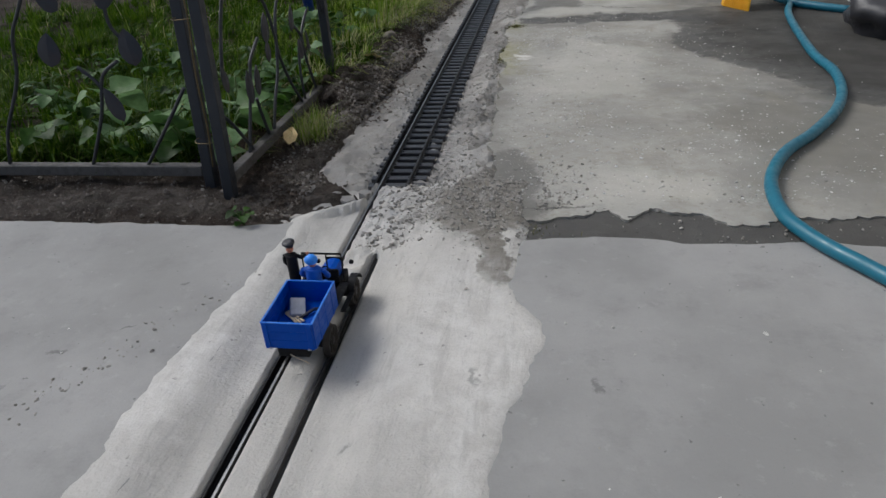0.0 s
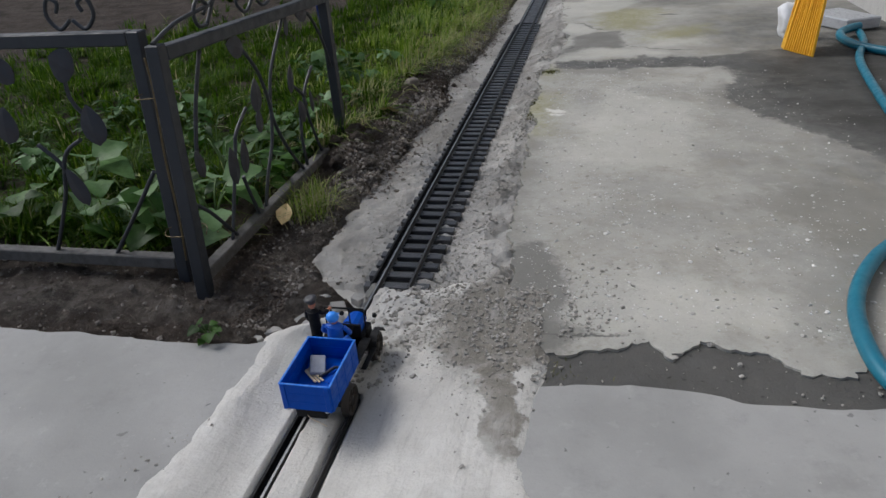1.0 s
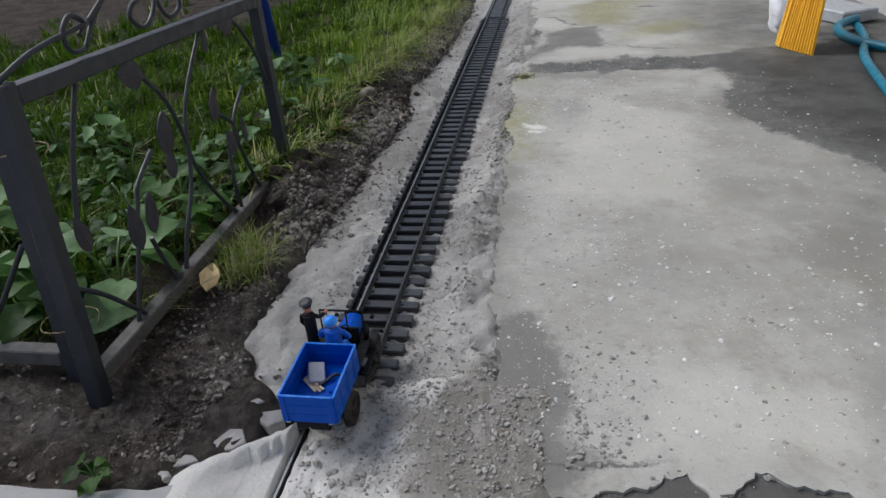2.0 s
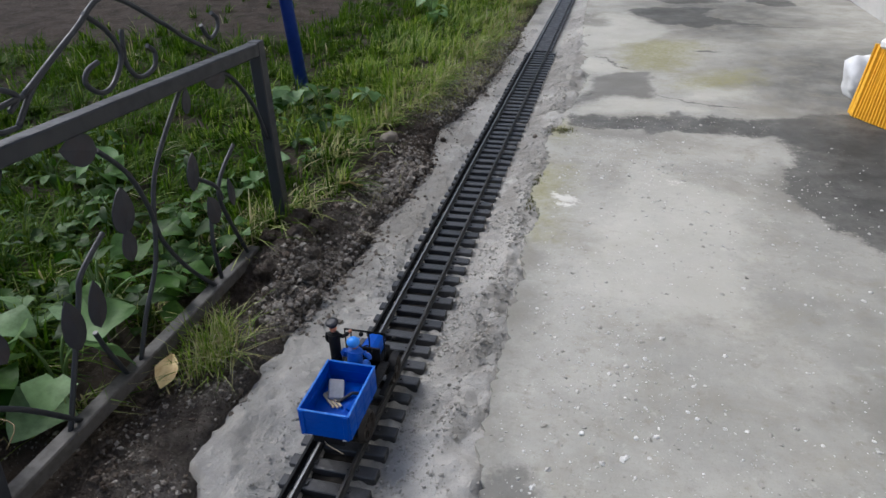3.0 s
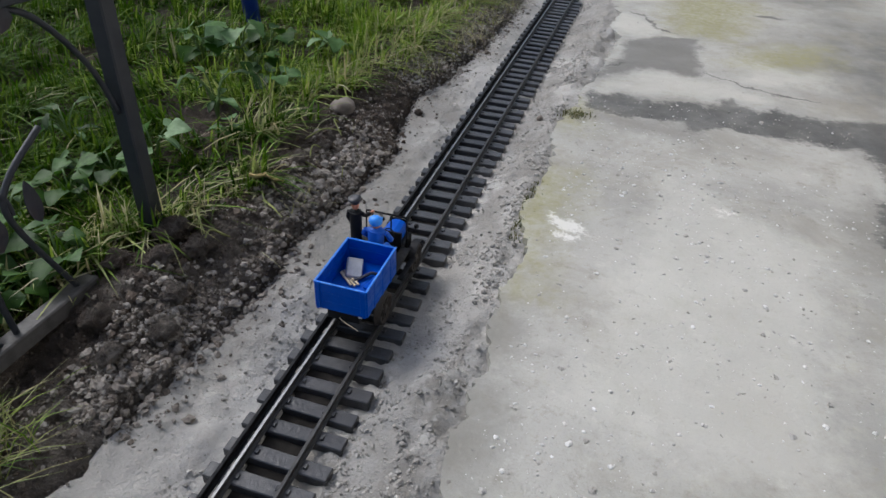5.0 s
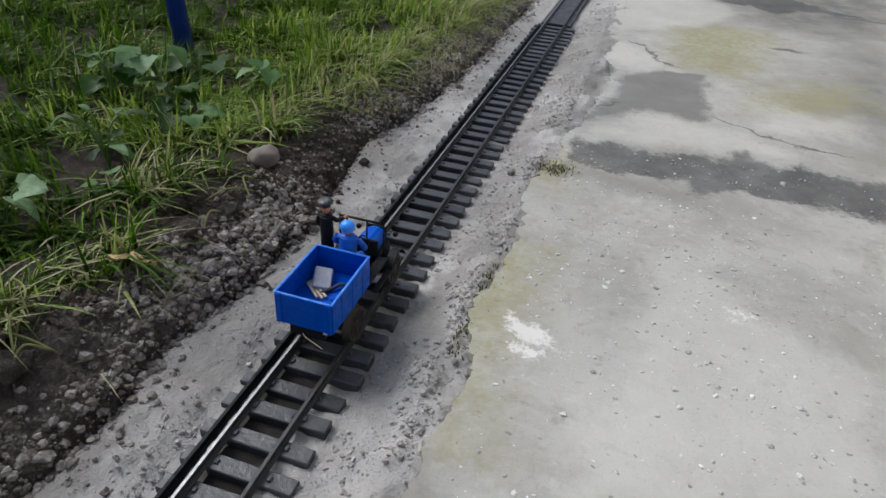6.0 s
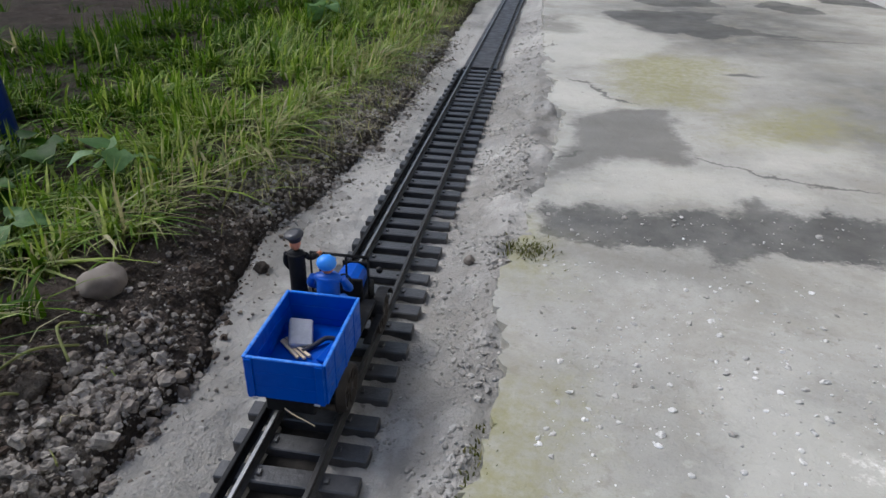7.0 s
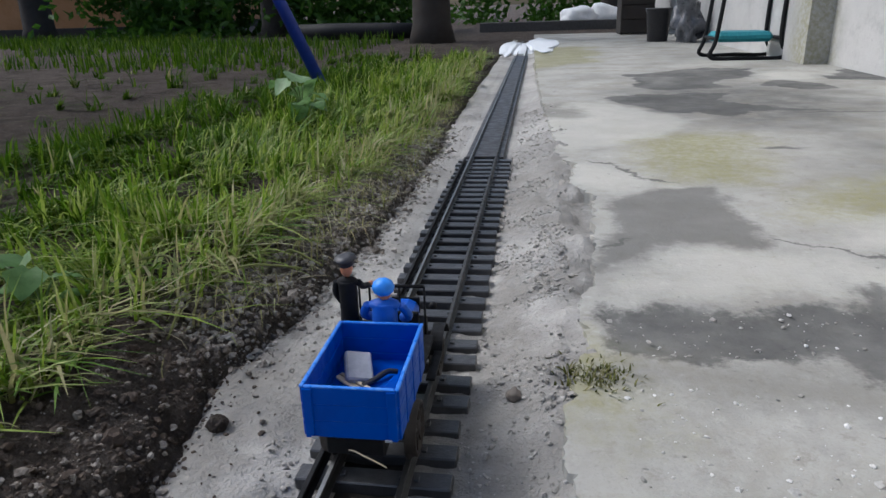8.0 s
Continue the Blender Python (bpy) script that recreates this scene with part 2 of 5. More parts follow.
M_LEAF = island_mat("broad_green_leaf", [(0.016, 0.05, 0.003), (0.032, 0.088, 0.007), (0.06, 0.14, 0.017), (0.14, 0.25, 0.09)], 0.52, 0.22, by="object", bump=60, thin=True)
M_MOSS = island_mat("brownish_moss", [(0.07, 0.08, 0.015), (0.14, 0.14, 0.04), (0.22, 0.2, 0.1), (0.1, 0.12, 0.03)], 0.9, 0.1)
M_PALE = island_mat("pale_green_leaf", [(0.09, 0.19, 0.045), (0.16, 0.28, 0.1), (0.27, 0.4, 0.21)], 0.5, 0.25, by="object", bump=60, thin=True)
M_STEM = plain_mat("green_stem", (0.08, 0.14, 0.03), 0.6)
M_SLEEPER = island_mat("black_plastic_sleeper", [(0.03, 0.03, 0.032), (0.066, 0.065, 0.067), (0.045, 0.044, 0.046)], 0.36, 0.55, by="object", bump=90)
# Near-black tone stands in for shade in the sleeper gaps.
M_GAP = plain_mat("gap_shade_black", (0.02, 0.018, 0.016), 0.95, 0.0, (0.05, 0.045, 0.04), 120, space="world", spec=0.1)
M_DECK = plain_mat("dark_worn_deck", (0.036, 0.034, 0.036), 0.48, 0.0, (0.075, 0.07, 0.07), 25, space="world")
M_RAIL = plain_mat("tarnished_rail", (0.06, 0.059, 0.058), 0.5, 0.5, (0.035, 0.032, 0.03), 40, space="world")
M_HEAD = plain_mat("polished_rail_head", (0.3, 0.3, 0.3), 0.42, 1.0, (0.2, 0.2, 0.2), 70, space="world")
M_BLUE = plain_mat("glossy_blue_paint", (0.0, 0.07, 0.44), 0.38, 0.0, (0.0, 0.05, 0.34), 50, spec=0.22)
# Lighter blue holds the sky's reflection as well as paint wear.
M_RIM = plain_mat("worn_sky_lit_edge", (0.02, 0.17, 0.68), 0.35, 0.0, (0.15, 0.36, 0.8), 150)
M_BLACK = plain_mat("black_chassis", (0.01, 0.01, 0.011), 0.6, spec=0.2)
M_TYRE = plain_mat("dark_brown_wheel", (0.03, 0.024, 0.02), 0.6, 0.2)
M_IRON = plain_mat("dark_grey_fence_paint", (0.018, 0.021, 0.027), 0.5, 0.0, (0.035, 0.036, 0.042), 30, space="world")
M_PLATE = plain_mat("dark_leaf_plate", (0.02, 0.022, 0.03), 0.55, 0.0, (0.055, 0.04, 0.04), 30, space="world")
M_WEATHER = plain_mat("weathered_bar_top", (0.085, 0.08, 0.076), 0.75, 0.0, (0.04, 0.036, 0.032), 50, space="world")
M_WOOD = plain_mat("pale_split_wood", (0.68, 0.56, 0.38), 0.7, 0.0, (0.4, 0.28, 0.15), 90)
M_GREY = plain_mat("grey_cast_block", (0.42, 0.43, 0.45), 0.7)
M_COAT = plain_mat("black_coat", (0.011, 0.011, 0.013), 0.6, spec=0.15)
M_SKIN = plain_mat("painted_flesh", (0.5, 0.2, 0.11), 0.5)
M_CAPBLUE = plain_mat("light_blue_cap", (0.04, 0.27, 0.88), 0.45)
M_BLUECOAT = plain_mat("blue_overall", (0.006, 0.1, 0.52), 0.5)
M_HOSE = plain_mat("teal_garden_hose", (0.01, 0.14, 0.21), 0.38, 0.0, (0.01, 0.11, 0.17), 30, space="world")
M_POST = plain_mat("blue_painted_pole", (0.01, 0.035, 0.28), 0.45, 0.0, (0.008, 0.02, 0.15), 20)
M_YELLOW = plain_mat("yellow_broom_bristles", (0.75, 0.4, 0.015), 0.6, 0.0, (0.55, 0.25, 0.01), 60)
M_WALL = concrete("grey_rendered_wall", (0.5, 0.49, 0.47), (0.3, 0.29, 0.27), moss=[(1.1, 4.0, 0.1, 0.1, 0)])
M_ORANGE = plain_mat("ochre_house_wall", (0.42, 0.2, 0.08), 0.85, 0.0, None, 3, space="world")
M_BARK = plain_mat("dark_bark", (0.03, 0.024, 0.02), 0.9, 0.0, (0.065, 0.05, 0.04), 12, space="world")
M_WHITE = plain_mat("white_plastic_sack", (0.75, 0.75, 0.76), 0.4, 0.0, (0.5, 0.5, 0.52), 20)
# Near-white colour stands in for a pool of sunlight.
M_SUNLIT = plain_mat("sunlit_ground_white", (0.78, 0.8, 0.82), 0.9, 0.0, (0.6, 0.62, 0.64), 60, space="world")
M_DARKBAG = plain_mat("dark_plastic", (0.03, 0.03, 0.035), 0.4)
M_SILVER = plain_mat("grey_plastic_sheet", (0.35, 0.36, 0.38), 0.35)
M_FOIL = plain_mat("dark_grey_plastic_sheet", (0.09, 0.092, 0.1), 0.3, 0.0, (0.3, 0.3, 0.32), 14)
M_TEAL = plain_mat("teal_padded_seat", (0.02, 0.22, 0.26), 0.6)
M_AUTUMN = plain_mat("dry_yellow_leaf", (0.72, 0.55, 0.28), 0.7, 0.0, (0.4, 0.22, 0.07), 60)
M_STONE = plain_mat("grey_brown_stone", (0.17, 0.145, 0.122), 0.9, 0.0, (0.12, 0.1, 0.085), 60)
M_BRASS = plain_mat("yellowed_tie_wire", (0.16, 0.12, 0.06), 0.5, 0.6)


# ---- mesh helpers ----
def link(name, bm, material, parent=None, label="", smooth=False):
    me = bpy.data.meshes.new(name)
    bm.to_mesh(me)
    bm.free()
    for mt in material if isinstance(material, (list, tuple)) else [material]:
        me.materials.append(mt)
    if smooth:
        me.shade_smooth()
    ob = new(name, me)
    if parent is not None:
        ob.parent = parent
    return tagged(ob, label) if label else ob


part = link


def raw(name, verts, faces, material, smooth=False):
    me = bpy.data.meshes.new(name)
    me.from_pydata(verts, [], faces)
    me.materials.append(material)
    if smooth:
        me.shade_smooth()
    return new(name, me)


def empty(name, label, category, group="", at=(0, 0, 0)):
    ob = tagged(new(name), label, category, group)
    ob.empty_display_size = 0.02
    ob.location = at
    return ob


def add_box(bm, x0, x1, y0, y1, z0, z1, bevel=0.0, m=None, slot=0, segments=1):
    b = bmesh.new()
    bmesh.ops.create_cube(b, size=1.0)
    for v in b.verts:
        v.co = Vector((x0 + (v.co.x + 0.5) * (x1 - x0), y0 + (v.co.y + 0.5) * (y1 - y0), z0 + (v.co.z + 0.5) * (z1 - z0)))
    if bevel:
        bmesh.ops.bevel(b, geom=list(b.edges), offset=bevel, segments=segments, affect="EDGES", profile=0.5)
    return merge(bm, b, m, slot)


def merge(bm, b, m=None, slot=0):
    if m is not None:
        b.transform(m)
    old = {}
    for v in b.verts:
        old[v] = bm.verts.new(v.co)
    for f in b.faces:
        g = bm.faces.new([old[v] for v in f.verts])
        g.material_index, g.smooth = slot, f.smooth
    b.free()
    return bm


def box(*a, **k):
    return add_box(bmesh.new(), *a, **k)


def smooth_line(pts, steps=6):
    pts = [Vector(p) for p in pts]
    if len(pts) < 3:
        return pts
    out = []
    for i in range(len(pts) - 1):
        p0, p1, p2, p3 = pts[max(i - 1, 0)], pts[i], pts[i + 1], pts[min(i + 2, len(pts) - 1)]
        for k in range(steps):
            t = k / steps
            out.append(0.5 * (2 * p1 + (p2 - p0) * t + (2 * p0 - 5 * p1 + 4 * p2 - p3) * t * t + (3 * p1 - p0 - 3 * p2 + p3) * t ** 3))
    out.append(pts[-1])
    return out


def add_tube(bm, pts, r, sides=8, steps=6, slot=0, taper=None):
    line = smooth_line(pts, steps)
    up, rings = Vector((0.13, 0.21, 1.0)), []
    for i, p in enumerate(line):
        d = (line[min(i + 1, len(line) - 1)] - line[max(i - 1, 0)]).normalized()
        if abs(d.dot(up.normalized())) > 0.97:
            up = Vector((1.0, 0.2, 0.1))
        a = d.cross(up).normalized()
        b = d.cross(a)
        up = -b if b.dot(up) < 0 else b
        rr = r if taper is None else r + (taper - r) * i / (len(line) - 1)
        rings.append([bm.verts.new(p + rr * (math.cos(2 * math.pi * k / sides) * a + math.sin(2 * math.pi * k / sides) * b)) for k in range(sides)])
    for q, s in zip(rings, rings[1:]):
        for k in range(sides):
            f = bm.faces.new((q[k], q[(k + 1) % sides], s[(k + 1) % sides], s[k]))
            f.smooth, f.material_index = True, slot
    for ring in (rings[0], rings[-1]):
        bm.faces.new(ring).material_index = slot
    bmesh.ops.recalc_face_normals(bm, faces=bm.faces[:])
    return bm


def tube(pts, r, **k):
    return add_tube(bmesh.new(), pts, r, **k)


def lathe(profile, sides=24, m=None, slot=0, bm=None):
    """Turn (radius, height) pairs about the z axis."""
    b = bmesh.new()
    rings = [[b.verts.new((r * math.cos(2 * math.pi * k / sides), r * math.sin(2 * math.pi * k / sides), z)) for k in range(sides)] for r, z in profile]
    for q, s in zip(rings, rings[1:]):
        for k in range(sides):
            b.faces.new((q[k], q[(k + 1) % sides], s[(k + 1) % sides], s[k])).smooth = True
    b.faces.new(rings[0][::-1])
    b.faces.new(rings[-1])
    bmesh.ops.recalc_face_normals(b, faces=b.faces[:])
    return merge(bm if bm is not None else bmesh.new(), b, m, slot)


def ball(rx, ry, rz, at=(0, 0, 0), slot=0, bm=None, div=2, rough=0.0, seed=0.0):
    b = bmesh.new()
    bmesh.ops.create_icosphere(b, subdivisions=div, radius=1.0)
    for v in b.verts:
        k = 1 + rough * noise.noise(v.co * 1.7 + Vector((seed, seed * 1.3, 0)))
        v.co = Vector((v.co.x * rx * k + at[0], v.co.y * ry * k + at[1], v.co.z * rz * k + at[2]))
    for f in b.faces:
        f.smooth = True
    return merge(bm if bm is not None else bmesh.new(), b, None, slot)


def grid(name, xs, ys, height, material):
    """A ground mesh over the lines xs and ys with the heights of a function."""
    verts = [(x, y, height(x, y)) for y in ys for x in xs]
    n = len(xs)
    faces = [(j * n + i, j * n + i + 1, (j + 1) * n + i + 1, (j + 1) * n + i) for j in range(len(ys) - 1) for i in range(n - 1)]
    return raw(name, verts, faces, material, True)


def wave(x, y, s, seed=0.0):
    return noise.noise(Vector((x * s, y * s, seed)))


def step(a, b, v):
    t = min(1.0, max(0.0, (v - a) / (b - a)))
    return t * t * (3 - 2 * t)


def slab(name, outline, material, label, top=0.0, thick=0.05, amp=0.009, seed=0.0, sub=0.012):
    """A concrete slab with a broken, uneven rim, rounded at its upper edge."""
    pts = []
    for (ax, ay), (bx, by) in zip(outline, outline[1:] + outline[:1]):
        far = max(abs(ax), abs(bx)) > 1.1 or max(abs(ay), abs(by)) > 3.5 and abs(ax) > 0.9
        n = max(1, int(math.hypot(bx - ax, by - ay) / (0.3 if far else sub)))
        for k in range(n):
            x, y = ax + (bx - ax) * k / n, ay + (by - ay) * k / n
            a = 0 if far else amp
            pts.append((x + a * (wave(x, y, 22, seed) + 0.7 * wave(x, y, 75, seed + 3)), y + a * (wave(x, y, 22, seed + 7) + 0.7 * wave(x, y, 75, seed + 9))))
    n = len(pts)
    area = sum(pts[i][0] * pts[(i + 1) % n][1] - pts[(i + 1) % n][0] * pts[i][1] for i in range(n))
    if area < 0:
        pts.reverse()
    bm = bmesh.new()
    rims = []
    for inset, z in ((0.0, top), (-0.0018, top - 0.0012), (-0.0028, top - 0.004), (-0.0028, top - thick)):
        ring = []
        for i in range(n):
            dx, dy = pts[(i + 2) % n][0] - pts[i - 2][0], pts[(i + 2) % n][1] - pts[i - 2][1]
            ln = math.hypot(dx, dy) or 1
            ring.append(bm.verts.new((pts[i][0] - inset * dy / ln, pts[i][1] + inset * dx / ln, z)))
        rims.append(ring)
    bm.faces.new(rims[0])
    for a, b in zip(rims, rims[1:]):
        for i in range(n):
            bm.faces.new((a[i], b[i], b[(i + 1) % n], a[(i + 1) % n]))
    bmesh.ops.recalc_face_normals(bm, faces=bm.faces[:])
    return tagged(link(name, bm, material), label, "pavement", kind="structure")


def span(*stops):
    """Grid lines: pairs of place and step."""
    out = []
    for (a, s), (b, _) in zip(stops, stops[1:]):
        n = max(1, round((b - a) / s))
        out += [a + (b - a) * k / n for k in range(n)]
    return out + [stops[-1][0]]


# ---- ground, slabs, bed ----
def soil_edge(y):
    """Where the garden soil meets the cement beside the rails."""
    line = ((0.3, -0.15), (0.34, -0.12), (0.4, -0.055), (0.455, -0.05), (0.5, -0.1), (0.56, -0.145), (0.75, -0.148), (0.86, -0.132), (1.0, -0.124), (1.16, -0.128), (1.28, -0.106), (1.42, -0.108), (1.52, -0.128), (1.62, -0.14), (1.7, -0.128), (1.8, -0.108), (2.0, -0.096), (2.3, -0.094), (3.6, -0.11), (90.0, -0.11))
    x = -0.15
    for (a, p), (b, q) in zip(line, line[1:]):
        if a <= y <= b:
            x = p + (q - p) * (y - a) / (b - a)
            break
    return x + 0.007 * wave(0, y, 9, 4) + 0.006 * wave(0, y, 25, 6)


def ground_z(x, y):
    far = step(4.5, 8.0, max(abs(x), abs(y)))
    e = soil_edge(y)
    left = step(e + 0.012, e - 0.02, x + 0.012 * wave(x, y, 30, 4)) * step(0.28, 0.33, y)
    rough = 0.010 * wave(x, y, 9, 1) + 0.009 * wave(x, y, 28, 2) + 0.010 * abs(wave(x, y, 60, 3)) + 0.009 * abs(wave(x, y, 110, 5))
    mound = 0.028 * step(-0.36, -0.25, x) * step(e, e - 0.085, x) * step(0.8, 0.95, y) * step(2.6, 1.6, y) * (1 + 0.45 * wave(x, y, 11, 8))
    near = -0.045 + left * (0.028 + rough + mound + 0.006 * step(-0.25, -0.4, x))
    if x > 1.16:
        near = -0.01
    return near * (1 - far) - 0.012 * far


ground = grid("ground", span((-60, 12), (-12, 3), (-3, 0.35), (-1.3, 0.06), (-0.75, 0.012), (-0.36, 0.0055), (-0.02, 0.05), (1.2, 0.6), (3, 3), (12, 12), (60, 1)),
              span((-40, 10), (-10, 2), (-1, 0.1), (0.26, 0.0065), (1.9, 0.012), (2.4, 0.03), (3.6, 0.15), (8, 1), (14, 4), (26, 15), (90, 1)), ground_z, M_SOIL)
tagged(ground, "dark brown crumbly garden soil with clods", "ground", kind="structure")


def bed_z(x, y):
    n1, n2, n3 = wave(x, y, 16, 11), wave(x, y, 50, 12), wave(x, y, 130, 13)
    rough = 0.003 * n1 + 0.0022 * n2 + 0.0016 * n3
    # cement ramp round the rails
    lo = -0.152 + 0.03 * step(-0.05, 0.28, y) + 0.095 * step(0.33, 0.43, y) + 0.006 * wave(0, y, 13, 5) + 0.004 * wave(x, y, 55, 5)
    hi = 0.222 + 0.036 * step(-0.09, 0.06, y) * step(0.15, 0.09, y) + 0.008 * wave(0, y, 20, 6) + 0.005 * wave(x, y, 60, 6)
    inside = step(lo - 0.035, lo + 0.02, x) * step(hi + 0.02, hi - 0.01, x)
    ramp = -0.008 + inside * 0.0095 + 0.3 * rough
    dip = step(0.11, 0.05, abs(x)) if x > lo + 0.03 else 0
    ramp -= 0.03 * step(lo + 0.004, lo - 0.012, x) * step(0.3, 0.34, y)
    ramp = ramp * (1 - dip) + dip * (-0.0105 + 0.2 * rough)
    if abs(x) < 0.02:
        lumps = step(0.12, 0.25, y) * step(0.5, 0.45, y)
        ramp = -0.013 + 0.15 * rough + lumps * (0.007 * wave(x, y, 45, 8) + 0.004 * wave(x, y, 110, 9))
    crumb = step(0.235, 0.285, y + 0.02 * n2) * step(0.515, 0.49, y)
    if x > -0.012 and x < 0.06:
        ramp = ramp * (1 - crumb) + crumb * (-0.0122 + 0.005 * n2 + 0.0035 * n3 + 0.0016 * wave(x, y, 220, 14))
    groove = -0.0365 < x < -0.0185 and y < 0.24 or -0.0275 < x < -0.0185 and y >= 0.24 or 0.0175 < x < 0.0295 and crumb < 0.5
    if groove:
        ramp = -0.026
    # sandy bed under the sleepers
    bed = -0.0235 + (1.5 + 1.3 * step(1.1, 0.95, y)) * rough - 0.004 * step(0.075, 0.05, abs(x)) + (0.0205 + 0.004 * n1 + 0.004 * n2) * step(0.06, 0.135, x) - 0.012 * step(0.14, 0.19, x) - 0.007 * step(0.112, 0.13, x + 0.01 * n1) * step(1.62, 1.4, y) * step(0.55, 0.7, y) - 0.02 * step(soil_edge(y) + 0.004, soil_edge(y) - 0.03, x + 0.006 * n2)
    if abs(x) < 0.0205:
        bed = -0.036
    k = step(0.47, 0.52, y + 0.012 * n1)
    return ramp * (1 - k) + bed * k


bed = grid("track_bed", span((-0.2, 0.006), (-0.05, 0.0029), (0.05, 0.006), (0.3, 1)), span((-3, 0.1), (-0.4, 0.008), (2.2, 0.02), (3.5, 0.08), (7.0, 1)), bed_z, M_BED)
tagged(bed, "rough sandy cement bed beside the rails", "track bed", kind="structure")
bed.data.materials.append(M_RAMP)
for f in bed.data.polygons:
    f.material_index = 1 if f.center.y < 0.5 else 0

slab("pavement", [(-3, -3), (-0.1, -3), (-0.1, 0.3), (-0.115, 0.33), (-0.14, 0.317), (-0.19, 0.311), (-0.4, 0.313), (-0.6, 0.312), (-3, 0.33)], M_NEAR, "smooth light grey concrete slab", seed=1, amp=0.005)
slab("pavement", [(0.16, -3), (1.16, -3), (1.16, 0.285), (0.68, 0.286), (0.589, 0.293), (0.5, 0.286), (0.43, 0.285), (0.375, 0.297), (0.32, 0.298), (0.226, 0.285), (0.217, 0.218), (0.2, 0.19), (0.16, 0.1)], M_NEAR, "smooth light grey concrete slab", seed=2, amp=0.004)


def depth_in(poly, p):
    """How far the points p lie inside an outline; negative outside."""
    near, inside = np.full(len(p), 9.0), np.zeros(len(p), bool)
    for a, b in zip(poly, poly[1:] + poly[:1]):
        a, b = np.array(a), np.array(b)
        d = b - a
        k = np.clip(((p - a) @ d) / (d @ d), 0, 1)
        near = np.minimum(near, np.linalg.norm(p - a - k[:, None] * d, axis=1))
        inside ^= ((a[1] > p[:, 1]) != (b[1] > p[:, 1])) & (p[:, 0] < d[0] * (p[:, 1] - a[1]) / (d[1] if d[1] else 1e-9) + a[0])
    return np.where(inside, near, -near)


SEAM = [(0.15, 1.69), (0.163, 1.735), (0.18, 1.725), (0.212, 1.734), (0.249, 1.726), (0.28, 1.721), (0.312, 1.732), (0.337, 1.75), (0.367, 1.758), (0.384, 1.78), (0.399, 1.788), (0.415, 1.777), (0.436, 1.762), (0.461, 1.763), (0.478, 1.795), (0.488, 1.79),
        (0.492, 1.767), (0.534, 1.757), (0.62, 1.77), (0.62, 1.645), (0.494, 1.649), (0.456, 1.644), (0.421, 1.64), (0.404, 1.648), (0.384, 1.653), (0.365, 1.645), (0.347, 1.634), (0.337, 1.62), (0.321, 1.625), (0.318, 1.648), (0.237, 1.642), (0.186, 1.64), (0.16, 1.642)]
WET = [(0.6, 1.64), (0.63, 1.57), (0.59, 1.47), (0.565, 1.365), (0.595, 1.285), (0.66, 1.16), (0.71, 1.1), (0.77, 1.0), (0.79, 0.916), (0.86, 0.84), (1.2, 0.8), (1.2, 1.9), (0.95, 1.82), (0.8, 1.845), (0.61, 1.77)]
PATCH = [(0.191, 2.085), (0.231, 2.1), (0.29, 2.122), (0.338, 2.138), (0.353, 2.075), (0.348, 2.0), (0.35, 1.94), (0.361, 1.91), (0.318, 1.893), (0.268, 1.887), (0.238, 1.874), (0.193, 1.842), (0.161, 1.812), (0.156, 1.836), (0.17, 1.9), (0.18, 1.93), (0.189, 1.97), (0.186, 2.04)]
